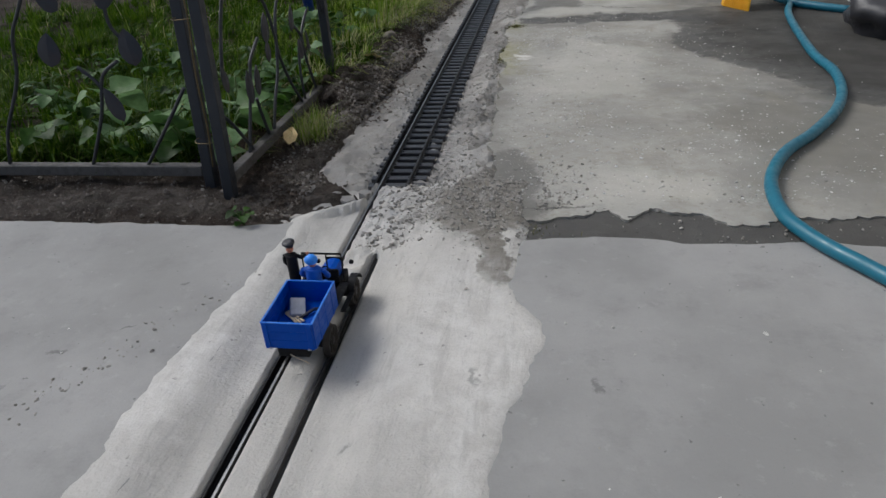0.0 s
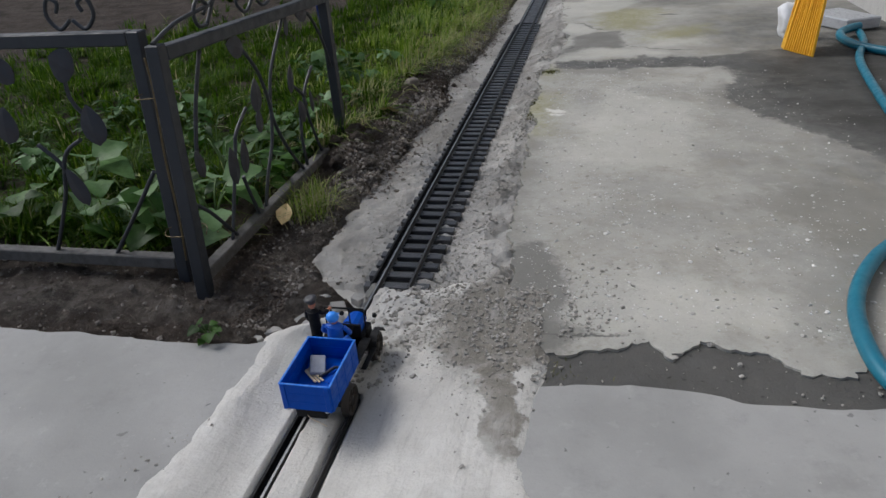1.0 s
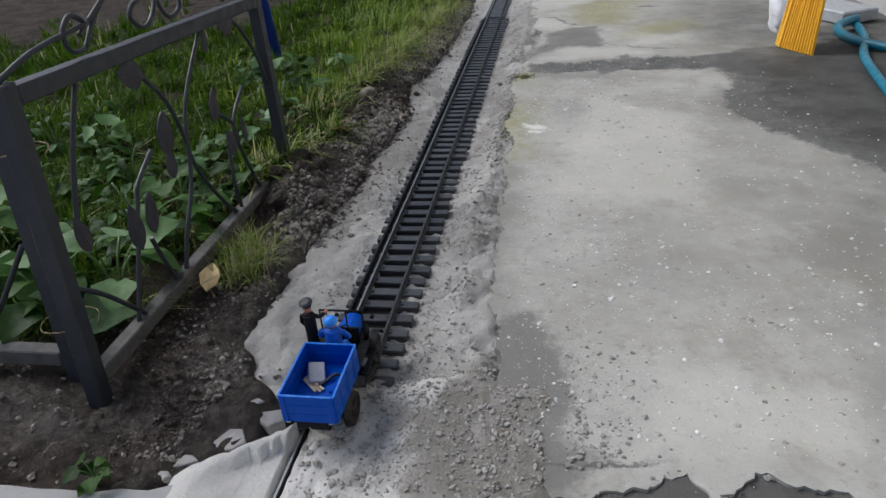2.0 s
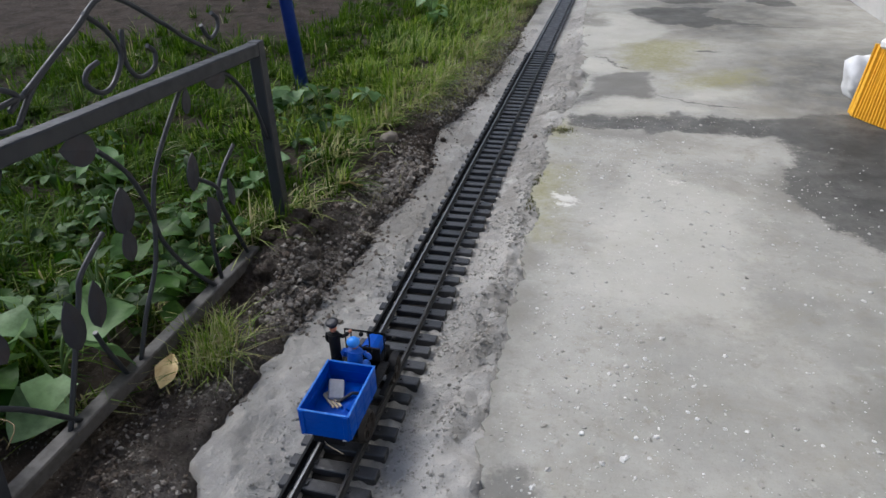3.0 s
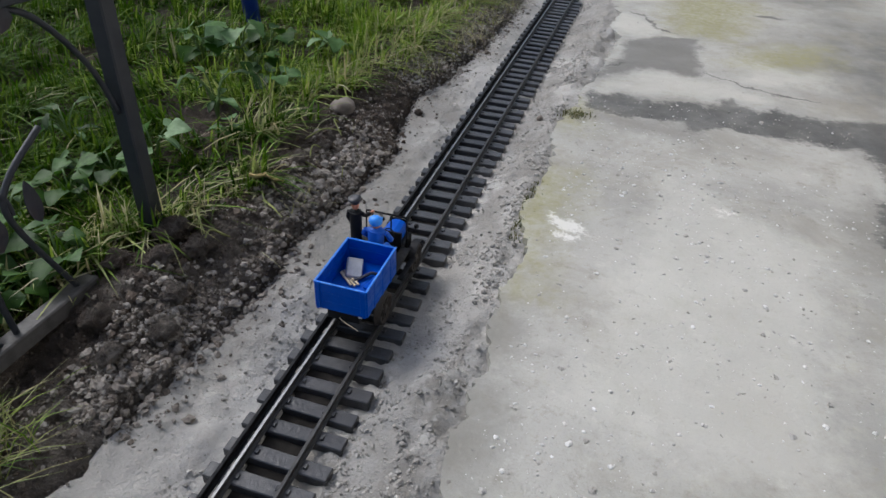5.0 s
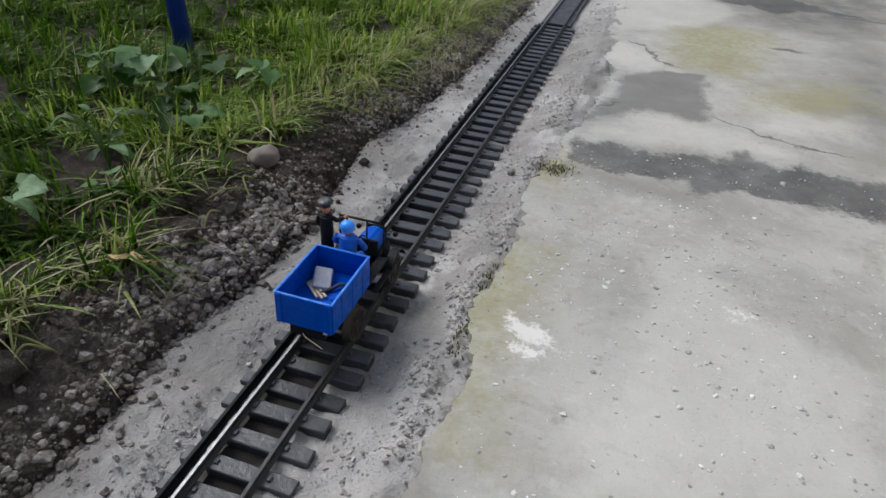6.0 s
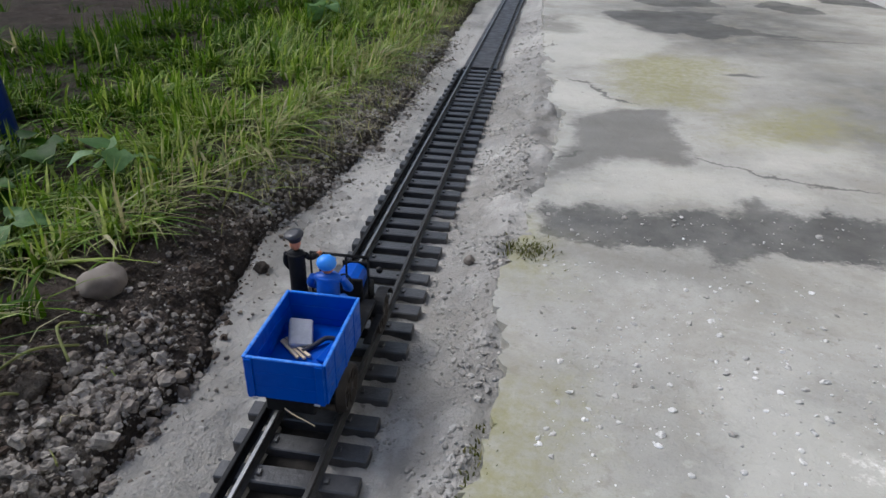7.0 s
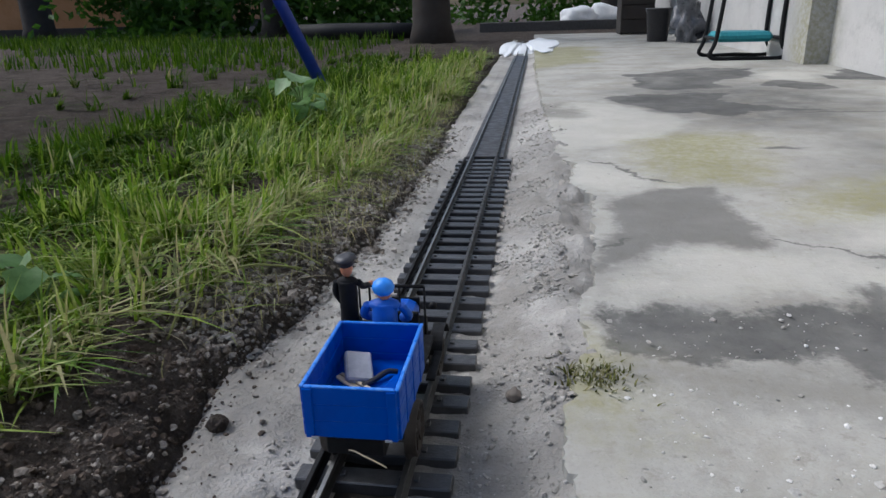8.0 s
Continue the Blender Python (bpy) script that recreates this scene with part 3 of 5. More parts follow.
LAYERS = {
    "damp": (0.04, [SEAM, WET, [(0.337, 3.396), (0.411, 3.7), (0.561, 3.8), (0.806, 3.93), (0.825, 3.7), (0.6, 3.289), (0.494, 3.233), (0.362, 3.318)],
                    [(0.292, 3.104), (0.453, 3.173), (0.571, 3.161), (0.587, 2.99), (0.656, 2.906), (0.69, 2.824), (0.588, 2.804), (0.483, 2.769), (0.406, 2.815), (0.375, 2.956)],
                    [(0.771, 3.339), (0.838, 3.45), (0.932, 3.39), (0.932, 3.248), (0.847, 3.156), (0.775, 3.2)], [(1.05, 3.453), (1.1, 3.72), (1.2, 3.8), (1.2, 3.4)]]),
    # Slab by the house wall: wet, and darkened again for the wall's shade.
    "wet_shade": (0.12, [[(0.68, 1.62), (0.66, 1.4), (0.72, 1.2), (0.84, 1.02), (0.9, 0.9), (1.2, 0.85), (1.2, 2.3), (0.95, 1.95), (0.82, 1.8)]]),
    "dull": (0.04, [PATCH, [(0.15, 0.595), (0.194, 0.611), (0.226, 0.571), (0.243, 0.521), (0.25, 0.454), (0.24, 0.411), (0.264, 0.387), (0.236, 0.34), (0.2, 0.34), (0.15, 0.423)]]),
    "moist": (0.05, [[(0.1, 0.6), (0.17, 0.6), (0.155, 0.75), (0.165, 0.9), (0.16, 1.05), (0.1, 1.1)], [(0.5, 0.78), (0.62, 0.85), (0.75, 0.85), (0.8, 0.7), (0.6, 0.68)], [(0.7, 0.66), (0.82, 0.86), (1.2, 0.84), (1.2, 0.3), (0.9, 0.36)], [(0.587, 0.707), (0.698, 0.765), (0.9, 0.68), (0.82, 0.468), (0.633, 0.54)],
                     [(0.1, 2.945), (0.18, 2.971), (0.191, 2.761), (0.1, 2.724)], [(0.14, 1.62), (0.33, 1.64), (0.34, 1.58), (0.2, 1.6)], [(0.12, 0.9), (0.175, 1.0), (0.165, 1.06), (0.12, 1.1)], [(0.12, 0.72), (0.165, 0.76), (0.175, 0.84), (0.12, 0.86)],
                     [(0.55, 1.28), (0.52, 1.4), (0.58, 1.5), (0.7, 1.2)]]),
    "moss": (0.06, [[(0.267, 2.464), (0.38, 2.55), (0.49, 2.574), (0.457, 2.33), (0.413, 2.158), (0.363, 2.162), (0.291, 2.179), (0.279, 2.287)], [(0.1, 1.4), (0.172, 1.4), (0.178, 1.302), (0.155, 1.2), (0.165, 1.1), (0.1, 1.1)],
                    [(0.06, 3.9), (0.35, 4.3), (0.4, 5.3), (0.03, 5.3)], [(0.1, 1.56), (0.16, 1.56), (0.165, 1.66), (0.1, 1.68)], [(0.42, 2.0), (0.6, 2.05), (0.62, 2.2), (0.45, 2.12)]]),
    "pale": (0.05, [[(0.18, 1.79), (0.25, 1.865), (0.33, 1.88), (0.45, 1.845), (0.47, 1.81), (0.4, 1.8), (0.36, 1.77), (0.25, 1.745), (0.18, 1.745)], [(0.14, 2.33), (0.2, 2.28), (0.25, 2.19), (0.28, 2.14), (0.2, 2.1), (0.14, 2.16)],
                    [(0.1, 2.73), (0.19, 2.76), (0.2, 2.96), (0.312, 3.013), (0.403, 2.734), (0.356, 2.533), (0.15, 2.376), (0.1, 2.6)], [(0.814, 3.63), (0.966, 3.743), (1.065, 3.66), (1.017, 3.492), (0.88, 3.479), (0.791, 3.46)], [(0.4, 3.4), (0.55, 3.4), (0.6, 3.6), (0.45, 3.62)],
                    [(0.45, 1.9), (0.6, 1.92), (0.62, 2.0), (0.42, 2.04)], [(0.22, 0.95), (0.45, 0.9), (0.5, 1.3), (0.3, 1.45)], [(0.3, 0.4), (0.5, 0.42), (0.52, 0.5), (0.34, 0.52)]]),
    "flake": (0.03, [[(0.163, 1.277), (0.188, 1.277), (0.21, 1.25), (0.19, 1.247), (0.165, 1.26)], [(0.168, 1.235), (0.2, 1.237), (0.195, 1.222), (0.17, 1.224)], [(0.37, 1.37), (0.39, 1.375), (0.392, 1.36), (0.372, 1.36)]]),
}


def yard_z(x, y):
    return 0.0012 * wave(x, y, 4, 41) + 0.0006 * wave(x, y, 19, 42)


def yard_slab(outline, seed):
    """The old yard slab: a broken rim, a worn top that sinks a little in its open seam, and the layers of stains and
    wall shade.
    """
    rim = []
    for (ax, ay), (bx, by) in zip(outline, outline[1:] + outline[:1]):
        far = min(ax, bx) > 1.1 or min(ay, by) > 3.5
        n = max(1, int(math.hypot(bx - ax, by - ay) / (0.3 if far else 0.0045)))
        for k in range(n):
            x, y = ax + (bx - ax) * k / n, ay + (by - ay) * k / n
            a = 0 if far else 0.0085
            rim.append(Vector((x + a * (wave(x, y, 26, seed) + 0.8 * wave(x, y, 85, seed + 3) + 0.5 * wave(x, y, 210, seed + 4)), y + a * (wave(x, y, 26, seed + 7) + 0.8 * wave(x, y, 85, seed + 9) + 0.5 * wave(x, y, 210, seed + 5)))))
    rg = random.Random(4)
    inner = [Vector((x + rg.uniform(-0.002, 0.002), y + rg.uniform(-0.002, 0.002))) for y in span((0.36, 0.0085), (2.2, 0.014), (3.2, 0.03), (4.6, 0.15), (6.9, 1)) for x in span((0.1, 0.0085), (0.66, 0.02), (1.15, 1))]
    p = np.array(inner)
    inner = [v for v, d in zip(inner, depth_in([tuple(v) for v in rim], p)) if d > 0.006]
    n = len(rim)
    flat, _, faces, *_ = geometry.delaunay_2d_cdt(rim + inner, [(i, (i + 1) % n) for i in range(n)], [], 1, 1e-5)
    p = np.array([tuple(v) for v in flat])
    far = np.clip((p[:, 1] - 1.5) / 1.5, 0, 1)
    warp = np.array([[wave(x, y, 14, 71) + 0.6 * wave(x, y, 40, 73), wave(x, y, 14, 72) + 0.6 * wave(x, y, 40, 74)] for x, y in p])
    wide = np.array([[2.2 * wave(x, y, 4.5, 75), 1.2 * wave(x, y, 5.5, 76)] for x, y in p])
    q0, p = p, p + warp * (0.014 + 0.02 * far)[:, None] + wide * (0.05 * far)[:, None]
    layers = {}
    for key, (w, polys) in LAYERS.items():
        layers[key] = np.clip(0.5 + np.max([depth_in(q, p) for q in polys], axis=0) / (2 * w), 0, 1)
    p = q0
    sunk = np.clip(depth_in(SEAM, p + warp * 0.014) / 0.012, 0, 1) * 0.0035
    inset = np.clip(1 - depth_in([tuple(v) for v in rim], p) / 0.006, 0, 1) * 0.0006
    bm = bmesh.new()
    top = [bm.verts.new((x, y, yard_z(x, y) - d - e - d * 0.7 * wave(x, y, 60, 44))) for (x, y), d, e in zip(p, sunk, inset)]
    for f in faces:
        bm.faces.new([top[i] for i in f]).smooth = True
    bm.normal_update()
    bmesh.ops.recalc_face_normals(bm, faces=bm.faces[:])
    edge = [e for e in bm.edges if e.is_boundary]
    for e in edge:
        e.smooth = False
    low = bmesh.ops.extrude_edge_only(bm, edges=edge)["geom"]
    for v in low:
        if isinstance(v, bmesh.types.BMVert):
            v.co.z = -0.045
    ob = tagged(link("pavement", bm, M_YARD), "weathered yard concrete with damp patches, moss and cracks", "pavement", kind="structure")
    for key, v in layers.items():
        at = ob.data.attributes.new(key, "FLOAT", "POINT")
        at.data.foreach_set("value", np.pad(v, (0, len(ob.data.vertices) - len(v))).astype(np.float32))
    return ob


yard_slab([(0.226, 0.343), (0.29, 0.356), (0.32, 0.363), (0.345, 0.378), (0.366, 0.352), (0.39, 0.37), (0.404, 0.388), (0.455, 0.376), (0.476, 0.372), (0.5, 0.342), (0.538, 0.337), (0.564, 0.354), (0.62, 0.364), (0.71, 0.37), (1.16, 0.39), (1.16, 7), (0.05, 7), (0.078, 4.3), (0.109, 3.03),
           (0.128, 2.54), (0.131, 2.353), (0.16, 2.29), (0.147, 2.16), (0.176, 2.09), (0.165, 1.93), (0.16, 1.83), (0.14, 1.745), (0.145, 1.66), (0.122, 1.6), (0.118, 1.52), (0.135, 1.43), (0.139, 1.39), (0.128, 1.33), (0.121, 1.27), (0.134, 1.22), (0.147, 1.18), (0.14, 1.12),
           (0.133, 1.05), (0.148, 0.97), (0.142, 0.89), (0.15, 0.825), (0.144, 0.74), (0.15, 0.64), (0.165, 0.55), (0.178, 0.47), (0.2, 0.39)], 3)
joint = grid("joint_filling", span((0.17, 0.012), (1.17, 1)), span((0.25, 0.012), (0.42, 1)), lambda x, y: -0.0035 + 0.003 * wave(x, y, 30, 20) + 0.0022 * wave(x, y, 90, 21) - 0.006 * step(0.045, 0.0, min(y - 0.25, 0.42 - y) + 0.02 * wave(x, y, 12, 23)) - 0.03 * step(0.05, 0.0, x - 0.17 + 0.03 * wave(x, y, 14, 22)), M_JOINT)
tagged(joint, "damp dark filling between concrete slabs", "joint", kind="structure")


# ---- track ----
def rail_mesh(y0, y1, head, x=0.0):
    """A flat-bottomed rail: foot, web and head."""
    prof = [(-0.0036, -0.0075), (0.0036, -0.0075), (0.0036, -0.0066), (0.0008, -0.0056), (0.0008, -0.0028), (0.0016, -0.0022), (0.0016, -0.0003), (0.0012, 0.0), (-0.0012, 0.0), (-0.0016, -0.0003), (-0.0016, -0.0022), (-0.0008, -0.0028), (-0.0008, -0.0056), (-0.0036, -0.0066)]
    bm = bmesh.new()
    ys = span((y0, 0.2), (y1, 1))
    rings = [[bm.verts.new((x + px + 0.0006 * wave(0, y, 3, x * 50), y, pz - 0.0135 + 0.0004 * wave(1, y, 4, 2))) for px, pz in prof] for y in ys]
    n = len(prof)
    for a, b in zip(rings, rings[1:]):
        for i in range(n):
            f = bm.faces.new((a[i], a[(i + 1) % n], b[(i + 1) % n], b[i]))
            f.material_index = 1 if head and i == 7 else 0
    bm.faces.new(rings[0])
    bm.faces.new(rings[-1])
    bmesh.ops.recalc_face_normals(bm, faces=bm.faces[:])
    return bm


track = empty("railway_track", "narrow model railway track on black sleepers", "railway track")
part("rail", rail_mesh(-3.0, 6.3, True, -0.023), [M_RAIL, M_HEAD], track, "tarnished rail with a polished head")
part("rail", rail_mesh(0.487, 6.3, True, 0.023), [M_RAIL, M_RAIL], track)
part("rail", rail_mesh(-3.0, 0.28, True, 0.023), [M_RAIL, M_RAIL], track)
part("guard_rail", rail_mesh(-3.0, 0.24, False, -0.0325), [M_BLACK, M_BLACK], track, "dark outer guard rail")
part("guard_rail", rail_mesh(0.495, 2.4, False, -0.0335), [M_BLACK, M_BLACK], track, "dark outer guard rail")
sl = []
for v in range(3):
    bm = box(-0.048, 0.0495, -0.0077, 0.0077, -0.0125, 0.0, 0.0009)
    for s in (-1, 1):
        for o in (-0.0046, 0.0046):
            add_box(bm, s * 0.023 + o - 0.0016, s * 0.023 + o + 0.0016, -0.0025, 0.0025, -0.001, 0.0018, 0.0004)
    for q in bm.verts:
        q.co += 0.0007 * Vector((wave(q.co.x * 9, q.co.y * 40, 9, v), wave(q.co.x * 9, v, 9, 4), 0.6 * wave(q.co.x * 30, q.co.y, 9, v + 6)))
    me = bpy.data.meshes.new("sleeper")
    bm.to_mesh(me)
    bm.free()
    me.materials.append(M_SLEEPER)
    sl.append(me)
rng = random.Random(5)
y = 0.505
while y < 2.43:
    ob = new("sleeper", sl[rng.randrange(3)])
    ob.parent = track
    ob.matrix_basis = pose(0.0015 + rng.uniform(-0.002, 0.002), y + rng.uniform(-0.0015, 0.0015), -0.0205 + rng.uniform(-0.0008, 0.0004), rng.uniform(-1, 1), 0, rng.uniform(-1.2, 1.2))
    y += 0.0297
# Dark sheet laid in the gaps, painting the shade between sleepers.
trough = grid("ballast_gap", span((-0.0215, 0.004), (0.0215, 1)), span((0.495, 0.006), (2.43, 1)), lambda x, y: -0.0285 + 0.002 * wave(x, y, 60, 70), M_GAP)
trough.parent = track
tagged(trough, "near-black sheet for the shade between the sleepers")
part("deck_board", box(-0.0205, 0.0205, 2.43, 4.95, -0.026, -0.0185, 0.001), M_DECK, track, "dark worn board between the rails")
for side in (-1, 1):
    part("deck_board", box(side * 0.031 - 0.0045, side * 0.031 + 0.0045, 2.43, 4.95, -0.028, -0.0195, 0.001), M_DECK, track)


# ---- the railcar ----
AXLES, WHEEL_R, RAIL_TOP = (0.045, 0.142), 0.0178, -0.0135
MOVING, WHEELS = [], []
car = empty("rail_truck", "small blue open-bed model rail truck on the track", "rail truck")
MOVING.append(car)
bed_box = part("open_bed", box(-0.0262, 0.0262, 0.0015, 0.0795, 0.0262, 0.0318, 0.0006), M_BLUE, car, "blue open load bed")
for s in (-1, 1):
    for k in range(3):
        z0 = 0.0262 + k * 0.0104
        part("side_plank", box(s * 0.0268 - 0.001, s * 0.0268 + 0.001, 0.0012, 0.0798, z0, z0 + 0.0101, 0.0003), M_BLUE, bed_box)
    part("rim", box(s * 0.0267 - 0.0012, s * 0.0267 + 0.0012, 0.0, 0.081, 0.0573, 0.0585, 0.0004), M_RIM, bed_box, "worn edge with sky sheen in its paint")
    for k, y0 in enumerate((0.018, 0.04, 0.062)):
        part("stake", box(s * 0.0279 - 0.0004, s * 0.0279 + 0.0004, y0, y0 + 0.003, 0.026, 0.0565, 0.0003), M_BLUE, bed_box)
for y0 in (0.0, 0.079):
    for k in range(3):
        z0 = 0.0262 + k * 0.0104
        part("end_plank", box(-0.0264, 0.0264, y0, y0 + 0.002, z0, z0 + 0.0103, 0.0003), M_BLUE, bed_box)
    part("rim", box(-0.0252, 0.0252, y0 - 0.0002, y0 + 0.0022, 0.0573, 0.0585, 0.0004), M_RIM, bed_box)
for s in (-1, 1):
    part("corner_post", box(s * 0.0235 - 0.0026, s * 0.0235 + 0.0026, -0.0012, 0.0002, 0.0262, 0.0572, 0.0003), M_BLUE, bed_box)
    part("latch", box(s * 0.021 - 0.002, s * 0.021 + 0.002, -0.0022, -0.0006, 0.0262, 0.0275, 0.0003), M_SILVER, bed_box, "small metal latch")
bm = box(-0.017, 0.017, 0.004, 0.16, 0.012, 0.0262, 0.001)
add_box(bm, -0.0225, 0.0225, 0.03, 0.06, 0.005, 0.012, 0.001)
add_box(bm, -0.0225, 0.0225, 0.128, 0.156, 0.005, 0.012, 0.001)
part("chassis", bm, M_BLACK, car, "black chassis")
part("cab_floor", box(-0.027, 0.027, 0.0825, 0.128, 0.0235, 0.0262, 0.0005), M_BLACK, car)
part("running_board", box(0.0272, 0.0335, 0.084, 0.128, 0.014, 0.0158, 0.0004), M_BLACK, car)
part("running_board", box(-0.0335, -0.0272, 0.084, 0.128, 0.014, 0.0158, 0.0004), M_BLACK, car)
part("seat", box(-0.012, 0.02, 0.0835, 0.1, 0.0262, 0.035, 0.0015), M_BLACK, car)
hood = bmesh.new()
line = [(-0.0125, 0.026), (-0.0125, 0.034), (-0.0098, 0.0385), (-0.0038, 0.0412), (0.0038, 0.0412), (0.0098, 0.0385), (0.0125, 0.034), (0.0125, 0.026)]
rings = [[hood.verts.new((x * k, yy, 0.026 + (z - 0.026) * h)) for x, z in line] for yy, k, h in ((0.128, 1.0, 1.0), (0.129, 1.0, 1.02), (0.158, 0.86, 0.9), (0.162, 0.82, 0.84))]
for a, b in zip(rings, rings[1:]):
    for i in range(len(line)):
        hood.faces.new((a[i], a[(i + 1) % 8], b[(i + 1) % 8], b[i]))
hood.faces.new(rings[0][::-1]), hood.faces.new(rings[-1])
bmesh.ops.recalc_face_normals(hood, faces=hood.faces[:])
hood = part("bonnet", hood, M_BLUE, car, "rounded blue engine bonnet")
part("grille", box(-0.011, 0.011, 0.1615, 0.1632, 0.027, 0.04, 0.0005), M_BLACK, hood)
part("dashboard", box(-0.016, 0.0165, 0.1255, 0.1282, 0.026, 0.0445, 0.0006), M_BLACK, car)
part("steering_wheel", tube([(0.004 + 0.006 * math.cos(a * math.pi / 6), 0.1185 + 0.002 * math.sin(a * math.pi / 6), 0.046 + 0.006 * math.sin(a * math.pi / 6)) for a in range(13)], 0.0007, sides=6, steps=2), M_BLACK, car)
frame_top = part("windscreen_bar", tube([(-0.0285, 0.134, 0.0612), (0.0195, 0.134, 0.0612)], 0.0013, sides=8), M_BLACK, car, "black windscreen frame bar")
for x in (-0.0205, 0.0015, 0.0198):
    part("windscreen_post", tube([(x, 0.134, 0.0612), (x, 0.133, 0.04 if x < 0.01 else 0.016)], 0.0009, sides=6), M_BLACK, car)
part("windscreen_post", tube([(-0.0282, 0.134, 0.0612), (-0.0282, 0.133, 0.016)], 0.0009, sides=6), M_BLACK, car)
for x in (-0.0285, 0.0285):
    fender = [(x, 0.142 + 0.0215 * math.cos(a), 0.0045 + 0.0215 * math.sin(a)) for a in (0.35, 0.8, 1.3, 1.8, 2.3, 2.75)]
    bm = bmesh.new()
    pts = smooth_line(fender, 3)
    rr = [[bm.verts.new((p.x + dx, p.y, p.z + dz)) for dx, dz in ((-0.0045, 0), (0.0045, 0), (0.0045, 0.0009), (-0.0045, 0.0009))] for p in pts]
    for a, b in zip(rr, rr[1:]):
        for i in range(4):
            bm.faces.new((a[i], a[(i + 1) % 4], b[(i + 1) % 4], b[i]))
    bm.faces.new(rr[0]), bm.faces.new(rr[-1])
    bmesh.ops.recalc_face_normals(bm, faces=bm.faces[:])
    part("mudguard", bm, M_BLACK, car, "black curved mudguard")
for x in (-0.021, 0.021):
    part("headlight", lathe([(0.0008, -0.003), (0.0026, -0.0022), (0.003, 0.0), (0.0028, 0.0006)], 14, pose(x, 0.164, 0.033, -90)), M_BLACK, car, "small black headlight")
part("coupling_wire", tube([(-0.004, 0.004, 0.0155), (0.002, -0.004, 0.021), (0.008, -0.006, 0.0195), (0.014, -0.006, 0.0165), (0.02, -0.006, 0.013)], 0.00045, sides=6), M_WOOD, car, "bent thin wire coupling")
bm = lathe([(0.002, -0.0035), (WHEEL_R + 0.0016, -0.0032), (WHEEL_R + 0.0016, -0.0022), (WHEEL_R, -0.0016), (WHEEL_R - 0.0004, 0.0032), (WHEEL_R - 0.003, 0.0035), (WHEEL_R - 0.004, 0.0018), (0.0055, 0.0012), (0.0045, 0.003), (0.001, 0.0032)], 32)
wheel_mesh = bpy.data.meshes.new("wheel")
bm.to_mesh(wheel_mesh)
bm.free()
wheel_mesh.materials.append(M_TYRE)
spoke_mesh = bpy.data.meshes.new("spoke")
bm = box(0.004, WHEEL_R - 0.0035, -0.0008, 0.0008, 0.001, 0.0026, 0.0003)
bm.to_mesh(spoke_mesh)
bm.free()
spoke_mesh.materials.append(M_TYRE)
for y in AXLES:
    for s in (-1, 1):
        w = tagged(new("wheel", wheel_mesh), "dark brown spoked wheel")
        w.parent = car
        for k in range(8):
            sp = new("spoke", spoke_mesh)
            sp.parent = w
            sp.matrix_basis = pose(0, 0, 0, 0, 0, 45 * k)
        WHEELS.append((w, s * 0.0262, y, s))
    part("axle", tube([(-0.026, y, RAIL_TOP + WHEEL_R), (0.026, y, RAIL_TOP + WHEEL_R)], 0.0014, sides=8), M_BLACK, car)


# ---- the two toy figures and the load ----
def limb(bm, pts, r, slot, taper=None):
    add_tube(bm, pts, r, sides=10, steps=4, slot=slot, taper=taper)


bm = bmesh.new()
X, Y = -0.0262, 0.1005
for s in (-1, 1):
    limb(bm, [(X + s * 0.0035, Y, 0.0262), (X + s * 0.0034, Y, 0.037), (X + s * 0.003, Y, 0.05)], 0.0031, 0, 0.0036)
limb(bm, [(X, Y, 0.046), (X, Y, 0.056), (X, Y, 0.068), (X, Y, 0.0755)], 0.0062, 0, 0.0066)
ball(0.0078, 0.005, 0.004, (X, Y, 0.0745), 0, bm)
limb(bm, [(X - 0.0075, Y, 0.0745), (X - 0.009, Y + 0.001, 0.066), (X - 0.0075, Y + 0.006, 0.058)], 0.0023, 0)
limb(bm, [(X + 0.0075, Y, 0.0745), (X + 0.0085, Y + 0.006, 0.069), (X + 0.0095, Y + 0.016, 0.0655)], 0.0023, 0)
limb(bm, [(X + 0.0095, Y + 0.016, 0.0655), (X + 0.01, Y + 0.024, 0.064)], 0.0017, 1)
ball(0.0042, 0.0047, 0.0056, (X, Y, 0.0835), 1, bm)
lathe([(0.005, -0.0014), (0.0052, 0.001), (0.0074, 0.0032), (0.0072, 0.0044), (0.0035, 0.0056)], 16, pose(X, Y, 0.0878, 9, -5, 0), 2, bm)
add_box(bm, X - 0.004, X + 0.004, Y + 0.0035, Y + 0.0078, 0.0862, 0.0869, 0.0003, None, 2)
for v in bm.verts:
    v.co.z += 0.0035 * step(0.03, 0.05, v.co.z)
figure = tagged(link("toy_figure", bm, [M_COAT, M_SKIN, M_DARKBAG]), "standing toy figure in black coat and peaked cap", "toy figure")
MOVING.append(figure)
bm = bmesh.new()
X, Y = 0.0005, 0.0915
limb(bm, [(X, Y - 0.002, 0.035), (X, Y - 0.001, 0.046), (X, Y, 0.056), (X, Y, 0.063)], 0.0078, 0, 0.0072)
ball(0.0096, 0.006, 0.0045, (X, Y, 0.061), 0, bm)
for s in (-1, 1):
    limb(bm, [(X + s * 0.0045, Y, 0.037), (X + s * 0.005, Y + 0.016, 0.038), (X + s * 0.005, Y + 0.018, 0.0275)], 0.0034, 0)
    limb(bm, [(X + s * 0.0092, Y, 0.061), (X + s * 0.0125, Y + 0.004, 0.052), (X + s * 0.0075, Y + 0.015, 0.047)], 0.0026, 0)
    ball(0.0019, 0.0022, 0.0019, (X + s * 0.007, Y + 0.017, 0.047), 1, bm, 1)
